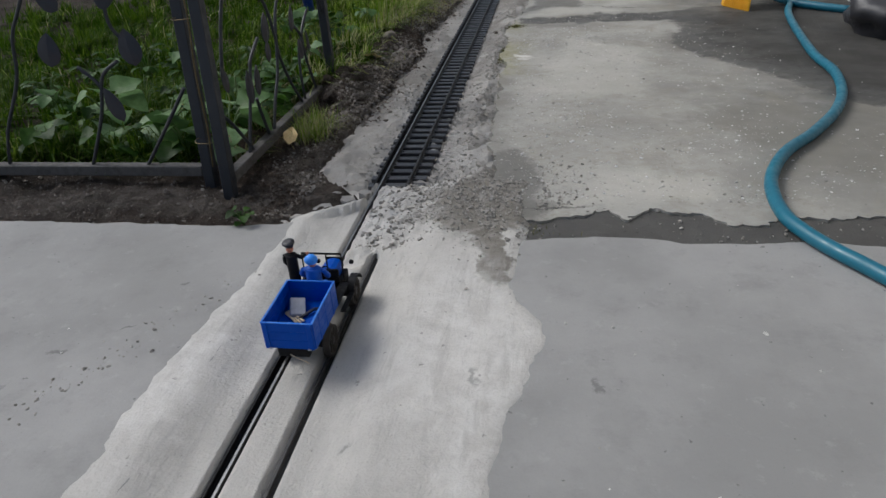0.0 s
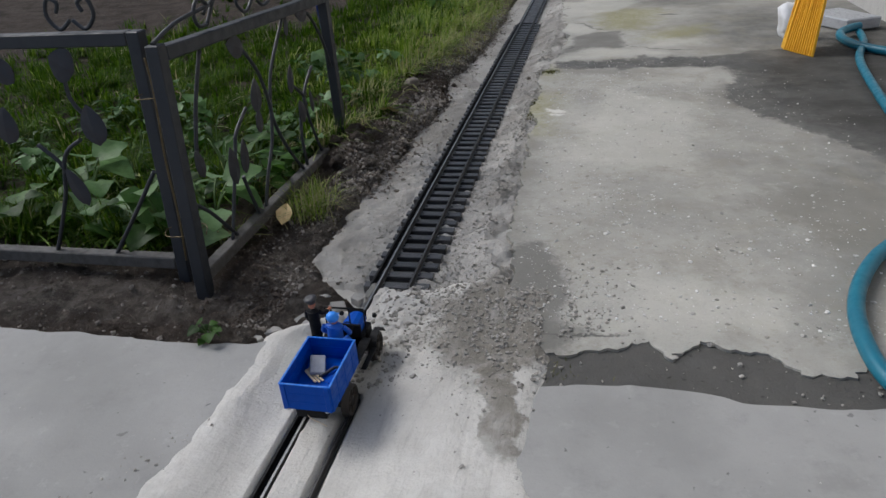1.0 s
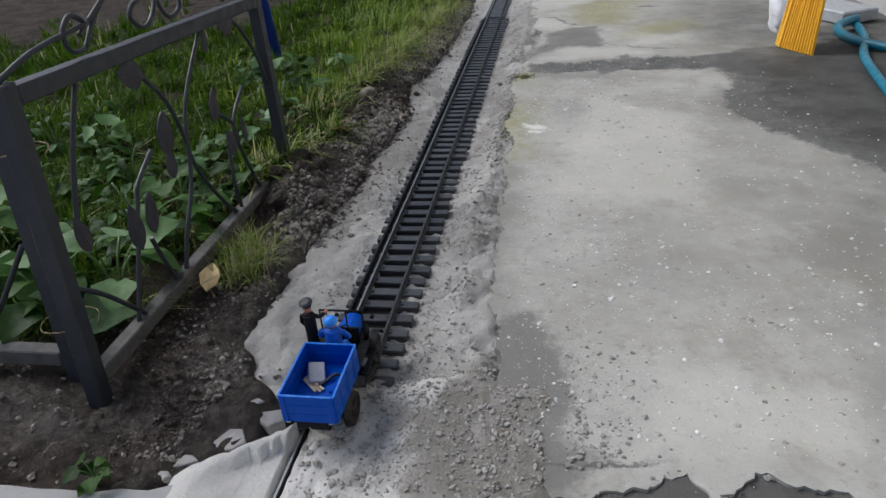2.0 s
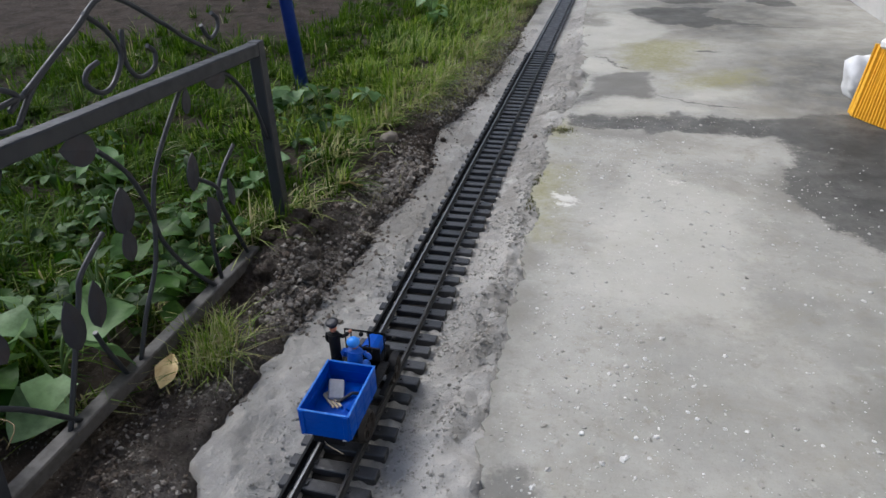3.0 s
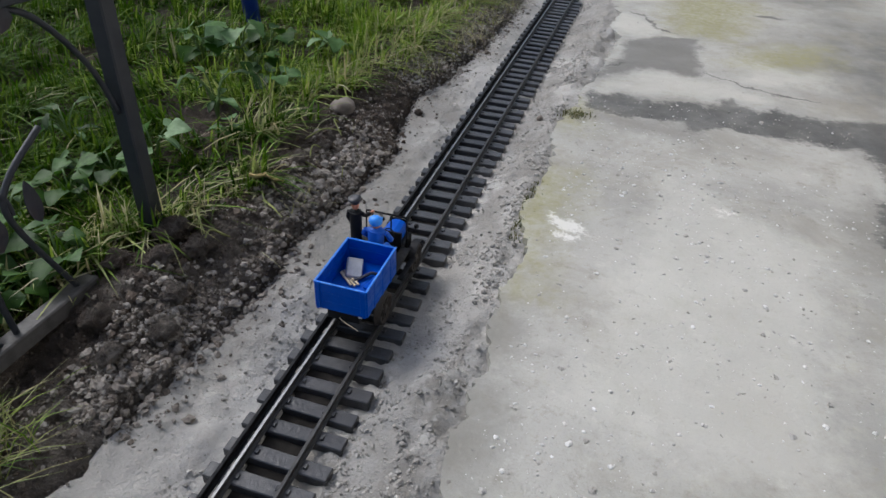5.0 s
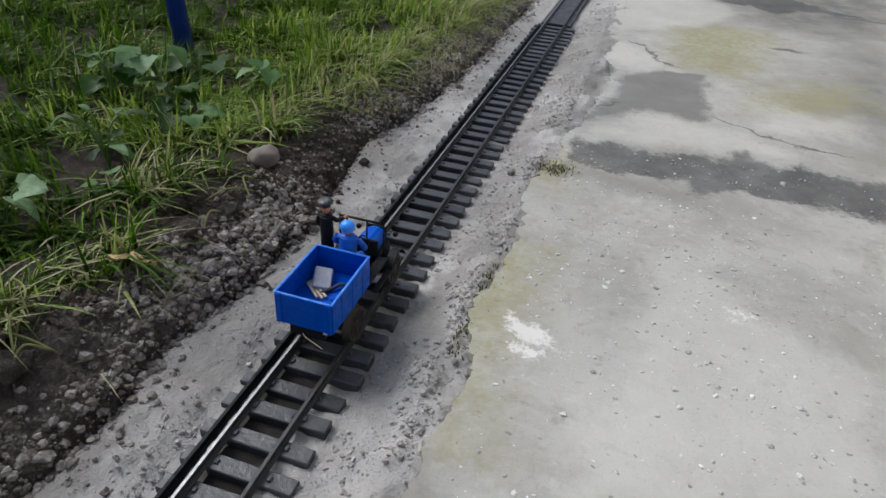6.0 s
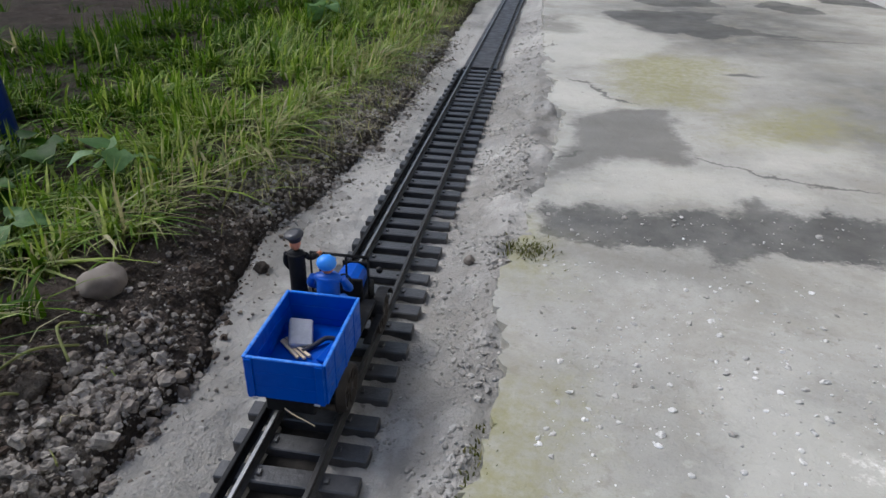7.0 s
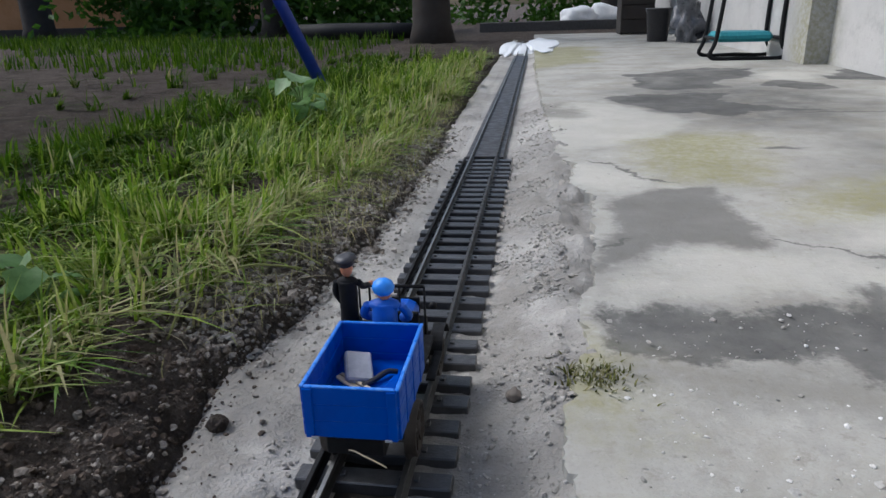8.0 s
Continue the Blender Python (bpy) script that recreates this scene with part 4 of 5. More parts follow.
ball(0.004, 0.0047, 0.0056, (X, Y + 0.0006, 0.0695), 1, bm)
ball(0.0064, 0.0072, 0.0064, (X, Y - 0.0006, 0.0738), 2, bm)
add_box(bm, X - 0.004, X + 0.004, Y + 0.004, Y + 0.0088, 0.0728, 0.0735, 0.0003, None, 2)
for v in bm.verts:
    v.co.z += 0.005 * step(0.036, 0.055, v.co.z)
    v.co.x = X + (v.co.x - X) * 1.2
figure = tagged(link("toy_figure", bm, [M_BLUECOAT, M_SKIN, M_CAPBLUE]), "seated toy driver in blue overall and light blue cap", "toy figure")
MOVING.append(figure)
block = tagged(link("cast_block", box(-0.0085, 0.0085, -0.012, 0.012, -0.0035, 0.0035, 0.0012), M_GREY), "small grey cast block lying in the load bed", "block")
block.data.transform(pose(-0.0105, 0.0575, 0.0372, 20, 14, 22))
MOVING.append(block)
for k, (x0, y0, x1, y1) in enumerate(((-0.0235, 0.0545, 0.0, 0.0355), (-0.0215, 0.056, 0.003, 0.0375), (-0.0225, 0.0505, -0.004, 0.0335))):
    d = Vector((x1 - x0, y1 - y0, 0))
    st = link("wooden_stick", box(0, d.length, -0.0012, 0.0012, 0.0, 0.0016, 0.0003), M_WOOD)
    st.data.transform(pose(x0, y0, 0.032 + 0.0008 * k, 0, -1, math.degrees(math.atan2(d.y, d.x))))
    MOVING.append(tagged(st, "pale split wooden stick in the load bed", "stick", "sticks in the load bed"))
tool = link("small_tool", tube([(-0.004, 0.042, 0.034), (0.002, 0.05, 0.0345), (0.008, 0.058, 0.0355), (0.014, 0.06, 0.0345)], 0.0018, sides=8), M_DARKBAG)
MOVING.append(tagged(tool, "black bent tool in the load bed", "tool"))
crate = link("blue_offcut", box(-0.0035, 0.0035, -0.011, 0.011, -0.001, 0.001, 0.0004), M_BLUE)
crate.data.transform(pose(0.014, 0.045, 0.0335, 0, 10, -12))
MOVING.append(tagged(crate, "flat blue offcut in the load bed", "offcut"))


# ---- wrought iron fence ----
def plate(parent, at, length, width, turn, normal, bend=0.12):
    """A forged leaf: a folded plate with a pointed tip, in the panel's plane."""
    bm = bmesh.new()
    n = 9
    rows = []
    for i in range(n + 1):
        t = i / n
        w = width * 0.5 * (math.sin(math.pi * t ** 0.8) ** 0.75 if 0 < t < 1 else 0.02)
        rows.append([bm.verts.new((u * w, (t - 0.5) * length, bend * w * (1 - abs(u)) + z)) for z in (0.0, 0.0012) for u in (-1, -0.5, 0, 0.5, 1)])
    for a, b in zip(rows, rows[1:]):
        for i in range(4):
            bm.faces.new((a[i], a[i + 1], b[i + 1], b[i]))
            bm.faces.new((a[i + 5], b[i + 5], b[i + 6], a[i + 6]))
        bm.faces.new((a[0], b[0], b[5], a[5]))
        bm.faces.new((a[4], a[9], b[9], b[4]))
    bmesh.ops.recalc_face_normals(bm, faces=bm.faces[:])
    ob = part("leaf_plate", bm, M_PLATE, parent, "dark forged leaf")
    ob.data.transform((pose(*at, 90, 0, 90) if normal == "x" else pose(*at, 90, 0, 0)) @ pose(0, 0, 0, 0, 0, turn))
    return ob


panel = empty("iron_fence_panel", "low dark iron garden fence panel with scrolls and leaves", "fence panel", "garden fence panels")
PX = -0.268
T = 0.0095
LEAN = Matrix(((1, 0, 0, 0), (0, 1, 0.1, 0), (0, 0, 1, 0), (0, 0, 0, 1)))
part("post", box(PX - T, PX + T, 0.432, 0.451, -0.02, 0.334, 0.0015, LEAN), M_IRON, panel)
part("post", box(PX - T, PX + T, 1.036, 1.055, -0.04, 0.312, 0.0015), M_IRON, panel)
bm = box(PX - T, PX + T, 0, 0.5538, -0.009, 0.009, 0.0015, pose(0, 0.4835, 0.3208, -2.0))
part("top_bar", bm, M_IRON, panel)
part("bottom_bar", box(PX - T, PX + T, 0.4515, 0.945, 0.006, 0.024, 0.0015), M_WEATHER, panel, "weathered grey bottom bar")
RODS = [
    [(0.857, 0.306), (0.783, 0.241), (0.754, 0.199), (0.728, 0.121), (0.689, 0.07), (0.66, 0.022)],
    [(0.686, 0.28), (0.721, 0.239), (0.740, 0.189), (0.748, 0.140), (0.782, 0.08), (0.83, 0.022)],
    [(0.925, 0.298), (0.967, 0.279), (1.012, 0.224), (1.036, 0.165)],
    [(0.939, 0.191), (0.891, 0.159), (0.883, 0.123), (0.925, 0.022)],
    [(0.83, 0.185), (0.848, 0.176), (0.88, 0.151), (0.886, 0.13)],
    [(0.662, 0.195), (0.617, 0.169), (0.604, 0.146), (0.57, 0.08), (0.54, 0.022)],
    [(0.61, 0.1), (0.618, 0.07), (0.635, 0.022)],
    [(0.452, 0.13), (0.5, 0.09), (0.557, 0.022)],
    [(0.57, 0.306), (0.53, 0.24), (0.5, 0.17)],
    [(0.857, 0.13), (0.845, 0.08), (0.848, 0.022)],
]
for pts in RODS:
    part("rod", tube([(PX, a, b) for a, b in pts], 0.003, sides=8), M_IRON, panel)
for a, b, ln, w, turn in ((0.66, 0.29, 0.05, 0.034, 70), (0.695, 0.205, 0.055, 0.036, -10), (0.849, 0.283, 0.034, 0.018, -15), (0.92, 0.29, 0.05, 0.026, 80), (0.831, 0.195, 0.05, 0.026, -15),
                          (0.857, 0.128, 0.046, 0.03, 15), (0.906, 0.133, 0.045, 0.016, 5), (0.584, 0.128, 0.06, 0.03, 0), (0.621, 0.13, 0.055, 0.026, -10), (0.69, 0.165, 0.04, 0.024, -5), (0.5, 0.165, 0.045, 0.022, 10)):
    plate(panel, (PX + 0.003, a, b), ln, w, turn, "x")
SCROLLS = [
    [(0.723, 0.362), (0.705, 0.357), (0.699, 0.345), (0.718, 0.331), (0.740, 0.337), (0.760, 0.361), (0.747, 0.388), (0.72, 0.41)],
    [(0.77, 0.385), (0.764, 0.352), (0.780, 0.331), (0.808, 0.334), (0.816, 0.350), (0.805, 0.36)],
    [(0.62, 0.357), (0.701, 0.396), (0.76, 0.42), (0.842, 0.377), (0.882, 0.351), (0.94, 0.321)],
    [(0.917, 0.36), (0.931, 0.341), (0.951, 0.346), (0.957, 0.36), (0.945, 0.37)],
    [(0.604, 0.333), (0.582, 0.336), (0.577, 0.355), (0.595, 0.369), (0.614, 0.358), (0.601, 0.348)],
    [(0.604, 0.333), (0.64, 0.365), (0.701, 0.396)],
    [(0.47, 0.335), (0.53, 0.35), (0.62, 0.357)],
]
for pts in SCROLLS:
    part("scroll", tube([(PX, a, b) for a, b in pts], 0.0028, sides=8), M_IRON, panel, "curled iron scroll")

panel2 = empty("iron_fence_panel", "low dark iron garden fence panel with scrolls and leaves", "fence panel", "garden fence panels")
PY = 0.478
part("post", box(-0.327, -0.308, PY - T, PY + T, -0.02, 0.345, 0.0015), M_IRON, panel2)
part("post", box(-1.09, -1.071, PY - T, PY + T, -0.02, 0.345, 0.0015), M_IRON, panel2)
part("top_bar", box(-1.0705, -0.3275, PY - T, PY + T, 0.327, 0.345, 0.0015), M_IRON, panel2)
part("bottom_bar", box(-1.0705, -0.3275, PY - T, PY + T, 0.008, 0.026, 0.0015), M_WEATHER, panel2, "weathered grey bottom bar")
for pts in ([(-0.433, 0.2), (-0.468, 0.175), (-0.49, 0.112), (-0.535, 0.024)], [(-0.508, 0.192), (-0.482, 0.168), (-0.474, 0.15)], [(-0.328, 0.155), (-0.372, 0.097), (-0.43, 0.024)],
            [(-0.55, 0.33), (-0.585, 0.28), (-0.61, 0.24), (-0.629, 0.171), (-0.68, 0.085), (-0.7, 0.024)], [(-0.42, 0.33), (-0.43, 0.26), (-0.4, 0.22)], [(-0.7, 0.2), (-0.78, 0.14), (-0.8, 0.024)], [(-0.85, 0.33), (-0.9, 0.22), (-0.95, 0.024)]):
    part("rod", tube([(a, PY, b) for a, b in pts], 0.003, sides=8), M_IRON, panel2)
for a, b, ln, w, turn in ((-0.402, 0.222, 0.058, 0.04, 5), (-0.458, 0.131, 0.06, 0.028, 20), (-0.424, 0.305, 0.04, 0.05, 60), (-0.547, 0.221, 0.055, 0.04, -10), (-0.525, 0.3, 0.05, 0.035, 40), (-0.7, 0.21, 0.055, 0.04, 15), (-0.86, 0.25, 0.055, 0.04, -15)):
    plate(panel2, (a, PY - 0.004, b), ln, w, turn, "y")
for cx in (-0.41, -0.56, -0.72, -0.88):
    for s in (-1, 1):
        part("scroll", tube([(cx + s * 0.002, PY, 0.36), (cx + s * 0.02, PY, 0.349), (cx + s * 0.036, PY, 0.366), (cx + s * 0.03, PY, 0.387), (cx + s * 0.016, PY, 0.382), (cx + s * 0.02, PY, 0.37)], 0.0028, sides=8), M_IRON, panel2)
bm = bmesh.new()
for z0 in (0.07, 0.26):
    add_tube(bm, [(-0.292 + 0.03 * math.cos(a * 1.05) - 0.0, 0.462 + 0.03 * math.sin(a * 1.05), z0 + 0.002 * a) for a in range(7)], 0.0007, sides=5, steps=3)
add_tube(bm, [(-0.3, 0.458, 0.03), (-0.296, 0.456, 0.1), (-0.3, 0.459, 0.18), (-0.294, 0.456, 0.27), (-0.298, 0.458, 0.315)], 0.0014, sides=6)
for ob in panel2.children:
    slant = LEAN.copy()
    slant[0][2] = -0.05 if ob.name.startswith(("rod", "leaf_plate")) else 0.0
    ob.data.transform(slant)
bm.transform(LEAN)
tagged(link("tie_wire", bm, M_BRASS), "rusty wire tying two fence posts together", "wire")

# ---- hose, broom and things by the house wall ----
hose_line = [(1.03, 2.0), (1.0, 1.85), (0.94, 1.68), (0.901, 1.48), (0.861, 1.183), (0.858, 1.039), (0.828, 0.899), (0.779, 0.78), (0.705, 0.663), (0.643, 0.585), (0.6, 0.504), (0.579, 0.432), (0.574, 0.351), (0.588, 0.296), (0.608, 0.254), (0.628, 0.222), (0.642, 0.198), (0.69, 0.12), (0.76, 0.03), (0.88, -0.1), (1.05, -0.3)]
tagged(link("garden_hose", tube([(x, y, 0.0105 + 0.001 * wave(x, y, 4)) for x, y in hose_line], 0.0098, sides=14, steps=8), M_HOSE), "teal green garden hose lying on the concrete", "hose")
hose2 = [(1.03, 2.0), (1.0, 1.98), (0.96, 1.93), (0.95, 1.86), (0.97, 1.79), (1.03, 1.72), (1.1, 1.66)]
tagged(link("garden_hose", tube([(x, y, 0.03 + 0.02 * math.sin(3 * y)) for x, y in hose2], 0.0115, sides=14, steps=6), M_HOSE), "teal green garden hose end by a broom", "hose")
broom = empty("broom", "yellow bristle broom standing on the damp concrete", "broom")
rng = random.Random(3)
bm = bmesh.new()
for i in range(13):
    for j in range(5):
        u, v = i / 12 - 0.5, j / 4 - 0.5
        add_box(bm, -0.0032, 0.0032, -0.0032, 0.0032, 0, 0.15, 0.0, Matrix.Translation((0.815 + u * 0.05, 1.79 - u * 0.09 + v * 0.03, 0.001)) @ Matrix.Shear("XY", 4, (0.16 - u * 0.1 + rng.uniform(-0.02, 0.02), 0.25 + rng.uniform(-0.02, 0.02))))
part("bristles", bm, M_YELLOW, broom, "orange yellow bristles")
part("cap", box(-0.022, 0.022, -0.03, 0.03, 0.15, 0.172, 0.006, pose(0.843, 1.83, 0, 0, 0, 30)), M_WHITE, broom, "torn pale wrapper")
part("handle", tube([(0.85, 1.835, 0.17), (0.98, 1.98, 0.75), (1.13, 2.12, 1.3)], 0.011, sides=10, steps=2), M_WOOD, broom)
bm = ball(0.035, 0.05, 0.055, (0, 0, 0.05), 0, None, 3, 0.5, 3.0)
sack = tagged(link("white_sack", bm, M_WHITE), "crumpled white plastic packet behind the broom", "packet")
sack.location = (0.83, 1.98, 0.0)
bm = box(-0.06, 0.06, -0.09, 0.09, 0.0, 0.035, 0.004)
tray = tagged(link("grey_box", bm, M_SILVER), "low grey plastic box on the ground", "box")
tray.matrix_world = pose(1.02, 2.13, 0.002, 0, 0, 25)
bm = ball(0.085, 0.12, 0.07, (0, 0, 0.06), 0, None, 3, 0.45, 8.0)
ob = tagged(link("dark_bag", bm, M_DARKBAG), "dark plastic bag slumped by the wall", "bag")
ob.location = (1.09, 1.42, -0.004)
bm = ball(0.022, 0.03, 0.02, (0, 0, 0), 0, None, 2, 0.3, 2.0)
ob = tagged(link("white_cup", bm, M_WHITE), "small white cup lying on a dark bag", "cup")
ob.location = (1.08, 1.46, 0.135)

wall = tagged(link("wall_east_1", box(1.16, 1.4, -3.0, 3.95, -0.05, 3.2), M_WALL), "grey rendered house wall", "wall", kind="structure")
wall = tagged(link("wall_east_2", box(1.075, 1.4, 3.951, 9.0, -0.05, 3.2), M_WALL), "stained grey rendered house wall", "wall", kind="structure")
# Overhang added out of view to cut the sky light beside the wall.
tagged(link("roof_eaves", box(0.55, 3.0, -3.3, 9.3, 3.2, 3.35, 0.01), M_BARK), "unseen eaves added to block sky light at the wall", "eaves", kind="structure")
house = empty("far_house", "ochre rendered house with a dark plinth", "house")
part("house_wall", box(-12, -5.1, 10.0, 14, 0.1, 3.0), M_ORANGE, house)
part("plinth", box(-12.05, -5.05, 9.95, 14.05, -0.1, 0.1, 0.01), M_BARK, house, "dark stone plinth")
part("roof", box(-12.4, -4.7, 9.6, 14.4, 3.0, 3.2, 0.02), M_BARK, house)


def tree(x, y, r, h, seed, spread=1.9, leaves=2600):
    t = empty("garden_tree", "dark barked garden tree", "tree", "garden trees", (x, y, 0))
    rg = random.Random(seed)
    part("trunk", lathe([(r * 1.45, -0.06), (r * 1.1, 0.12), (r, 0.5), (r * 0.85, h * 0.6), (r * 0.6, h)], 16), M_BARK, t)
    for k in range(5):
        a = k * 1.26 + rg.random()
        part("limb", tube([(0, 0, h * (0.6 + 0.08 * k)), (0.26 * spread * math.cos(a), 0.26 * spread * math.sin(a), h * (0.75 + 0.08 * k)), (0.68 * spread * math.cos(a), 0.68 * spread * math.sin(a), h * (0.95 + 0.08 * k))], r * 0.35, sides=7, steps=4, taper=r * 0.1), M_BARK, t)
    vs, fs = [], []
    for k in range(leaves):
        a, b, q = rg.random() * 6.283, rg.random() * 2 - 1, rg.random() ** 0.4
        c = Vector((spread * q * math.cos(a) * math.sqrt(1 - b * b), spread * q * math.sin(a) * math.sqrt(1 - b * b), h * 1.25 + 0.47 * spread * q * b))
        if noise.noise(c * 1.3 + Vector((seed, 0, 0))) < -0.05:
            continue
        m = Euler((rg.random() * 6, rg.random() * 6, rg.random() * 6)).to_matrix()
        n = len(vs)
        vs += [tuple(c + m @ Vector(p)) for p in ((0, -0.07, 0), (0.035, 0, 0.01), (0, 0.07, 0), (-0.035, 0, 0.01))]
        fs.append((n, n + 1, n + 2, n + 3))
    cr = raw("crown", vs, fs, M_GRASS)
    cr.parent = t


tree(-0.69, 6.35, 0.13, 2.4, 1)
tree(-5.87, 9.0, 0.16, 2.6, 2)
tree(-2.6, 8.2, 0.12, 2.4, 3)
tree(1.0, 10.5, 0.14, 2.5, 4)
rg = random.Random(9)
vs, fs = [], []
for k in range(15000):
    c = Vector((rg.uniform(-4.9, -1.2), 8.6 + rg.gauss(0, 0.35), 1.1 * rg.random() ** 1.2)) if k < 9000 else Vector((rg.uniform(-1.2, 4.0), 11.2 + rg.gauss(0, 0.4), 1.0 * rg.random() ** 1.2))
    if noise.noise(c * 1.8) < -0.12:
        continue
    m, n = Euler((rg.random() * 6, rg.random() * 6, rg.random() * 6)).to_matrix(), len(vs)
    vs += [tuple(c + m @ Vector(p)) for p in ((0, -0.06, 0), (0.03, 0, 0.01), (0, 0.06, 0), (-0.03, 0, 0.01))]
    fs.append((n, n + 1, n + 2, n + 3))
tagged(raw("hedge", vs, fs, M_LEAF), "dense dark green hedge across the far garden", "hedge", kind="stuff")
# Log shape in near-black, its colour carrying the shadow on a pile.
ob = tagged(link("fallen_log", lathe([(0.07, -0.6), (0.075, -0.2), (0.068, 0.3), (0.06, 0.6)], 14), M_BLACK), "near-black log shape for a shadowed pile on the soil", "log")
ob.matrix_world = pose(-1.45, 7.1, 0.055, 90, 0, 82)
ob = tagged(link("timber_edging", box(-0.7, 0.7, -0.04, 0.04, -0.02, 0.075, 0.006), M_WEATHER), "weathered timber edging across the yard end", "edging")
ob.matrix_world = pose(0.22, 8.05, 0, 0, 0, 4)
for k, (x, y, s) in enumerate(((0.48, 8.4, 1.0), (0.75, 8.5, 1.15))):
    ob = tagged(link("filled_sack", ball(0.2 * s, 0.14, 0.11 * s, (0, 0, 0.09), 0, None, 3, 0.4, 5.0 + k), M_WHITE), "white filled plastic sack on the ground", "sack", "sacks at the yard end")
    ob.location = (x, y, -0.01)
bucket = empty("bucket", "dark plastic bucket standing on the concrete", "bucket", at=(0.81, 5.65, 0.0))
part("shell", lathe([(0.052, 0.0), (0.06, 0.002), (0.074, 0.185), (0.079, 0.186), (0.079, 0.194), (0.072, 0.194), (0.058, 0.012), (0.001, 0.01)], 24), M_DARKBAG, bucket)
part("handle", tube([(0.078 * math.cos(a), -0.02 * math.sin(a), 0.185 - 0.05 * math.sin(a)) for a in (0, 0.6, 1.2, 1.9, 2.5, 3.14)], 0.002, sides=6), M_SILVER, bucket)
ob = tagged(link("plastic_sheet", ball(0.075, 0.07, 0.14, (0, 0, 0.12), 0, None, 4, 1.1, 4.0), M_FOIL), "crumpled dark grey plastic sheet beside a bucket", "sheet")
ob.location = (0.95, 5.5, -0.01)
crate = empty("wooden_box", "dark brown wooden box standing at the yard end", "box", at=(0.81, 6.75, 0.0))
for k in range(5):
    part("board", box(-0.12, 0.12, -0.15, -0.135, 0.01 + 0.1 * k, 0.105 + 0.1 * k, 0.003), M_BARK, crate)
for s in (-1, 1):
    part("side_panel", box(s * 0.112 - 0.008, s * 0.112 + 0.008, -0.134, 0.15, 0.0, 0.51, 0.003), M_BARK, crate)
part("back_panel", box(-0.103, 0.103, 0.135, 0.15, 0.0, 0.51, 0.003), M_BARK, crate)
stool = empty("folding_stool", "black tubular folding stool with teal seat", "stool", at=(0.94, 4.3, 0.0))
part("seat", box(-0.12, 0.1, -0.09, 0.09, 0.07, 0.11, 0.014), M_TEAL, stool, "teal padded seat")
for s in (-1, 1):
    part("side_frame", tube([(0.13, s * 0.1, 0.34), (0.125, s * 0.1, 0.09), (0.15, s * 0.1, 0.012), (0.0, s * 0.1, 0.008), (-0.14, s * 0.1, 0.012), (-0.125, s * 0.1, 0.09), (-0.1, s * 0.1, 0.34)], 0.009, sides=8), M_BLACK, stool)
    part("cross_bar", tube([(s * 0.125, -0.1, 0.085), (s * 0.125, 0.1, 0.085)], 0.007, sides=8), M_BLACK, stool)
for base, top, r, label in (((-0.547, 1.755, -0.03), (-0.66, 1.8, 1.2), 0.0165, "upright blue painted metal pole in the grass"), ((-0.635, 3.5, -0.03), (-1.1, 3.55, 1.0), 0.021, "leaning blue painted metal pole in the grass")):
    ob = tagged(link("blue_pole", tube([base, top], r, sides=14), M_POST), label, "pole", "blue poles")
# Sunlit ground at the rail end, built as flat white mounds.
sand = tagged(link("sand_heap", ball(0.15, 0.75, 0.03, (0, 0, 0), 0, None, 4, 0.35, 1.0), M_SUNLIT), "white mound standing in for sunlit ground at the rail end", "sand")
sand.location = (-0.02, 5.7, -0.043)
sand = tagged(link("sand_heap", ball(0.095, 0.62, 0.011, (0, 0, 0), 0, None, 4, 0.6, 2.0), M_SUNLIT), "thin white layer standing in for sunlit concrete", "sand")
sand.location = (0.12, 5.65, 0.0)
sand = tagged(link("sand_heap", ball(0.055, 0.62, 0.015, (0, 0, 0), 0, None, 4, 0.5, 3.0), M_SUNLIT), "low white ridge for the sunlit patch beside the rails", "sand")
sand.location = (-0.085, 5.65, -0.018)


# ---- loose stones, clods and gravel ----
ICO = bmesh.new()
bmesh.ops.create_icosphere(ICO, subdivisions=2, radius=1.0)
ICO_V, ICO_F = [v.co.copy() for v in ICO.verts], [tuple(v.index for v in f.verts) for f in ICO.faces]
ICO.free()


ICO = bmesh.new()
bmesh.ops.create_icosphere(ICO, subdivisions=1, radius=1.0)
LOW_V, LOW_F = [v.co.copy() for v in ICO.verts], [tuple(v.index for v in f.verts) for f in ICO.faces]
ICO.free()


def scatter(name, places, material, label, category, flat=0.7):
    """Many small uneven stones in one mesh: places are x, y, z, size."""
    vs, fs = [], []
    rg = random.Random(len(places))
    for x, y, z, s in places:
        m = Euler((rg.uniform(0, 6), rg.uniform(0, 6), rg.uniform(0, 6))).to_matrix()
        d = Vector((rg.random() * 50, 0, 0))
        long = Vector((rg.uniform(0.65, 1.35), rg.uniform(0.65, 1.2), rg.uniform(0.6, 1.1)))
        n = len(vs)
        for v in ICO_V if s > 0.0026 else LOW_V:
            w = m @ (v * long * (1 + 0.6 * noise.noise(v * 1.3 + d) + 0.5 * noise.noise(v * 2.7 + d)))
            vs.append((x + w.x * s, y + w.y * s, z + w.z * s * flat))
        fs += [tuple(n + i for i in f) for f in (ICO_F if s > 0.0026 else LOW_F)]
    return tagged(raw(name, vs, fs, material), label, category, kind="stuff")


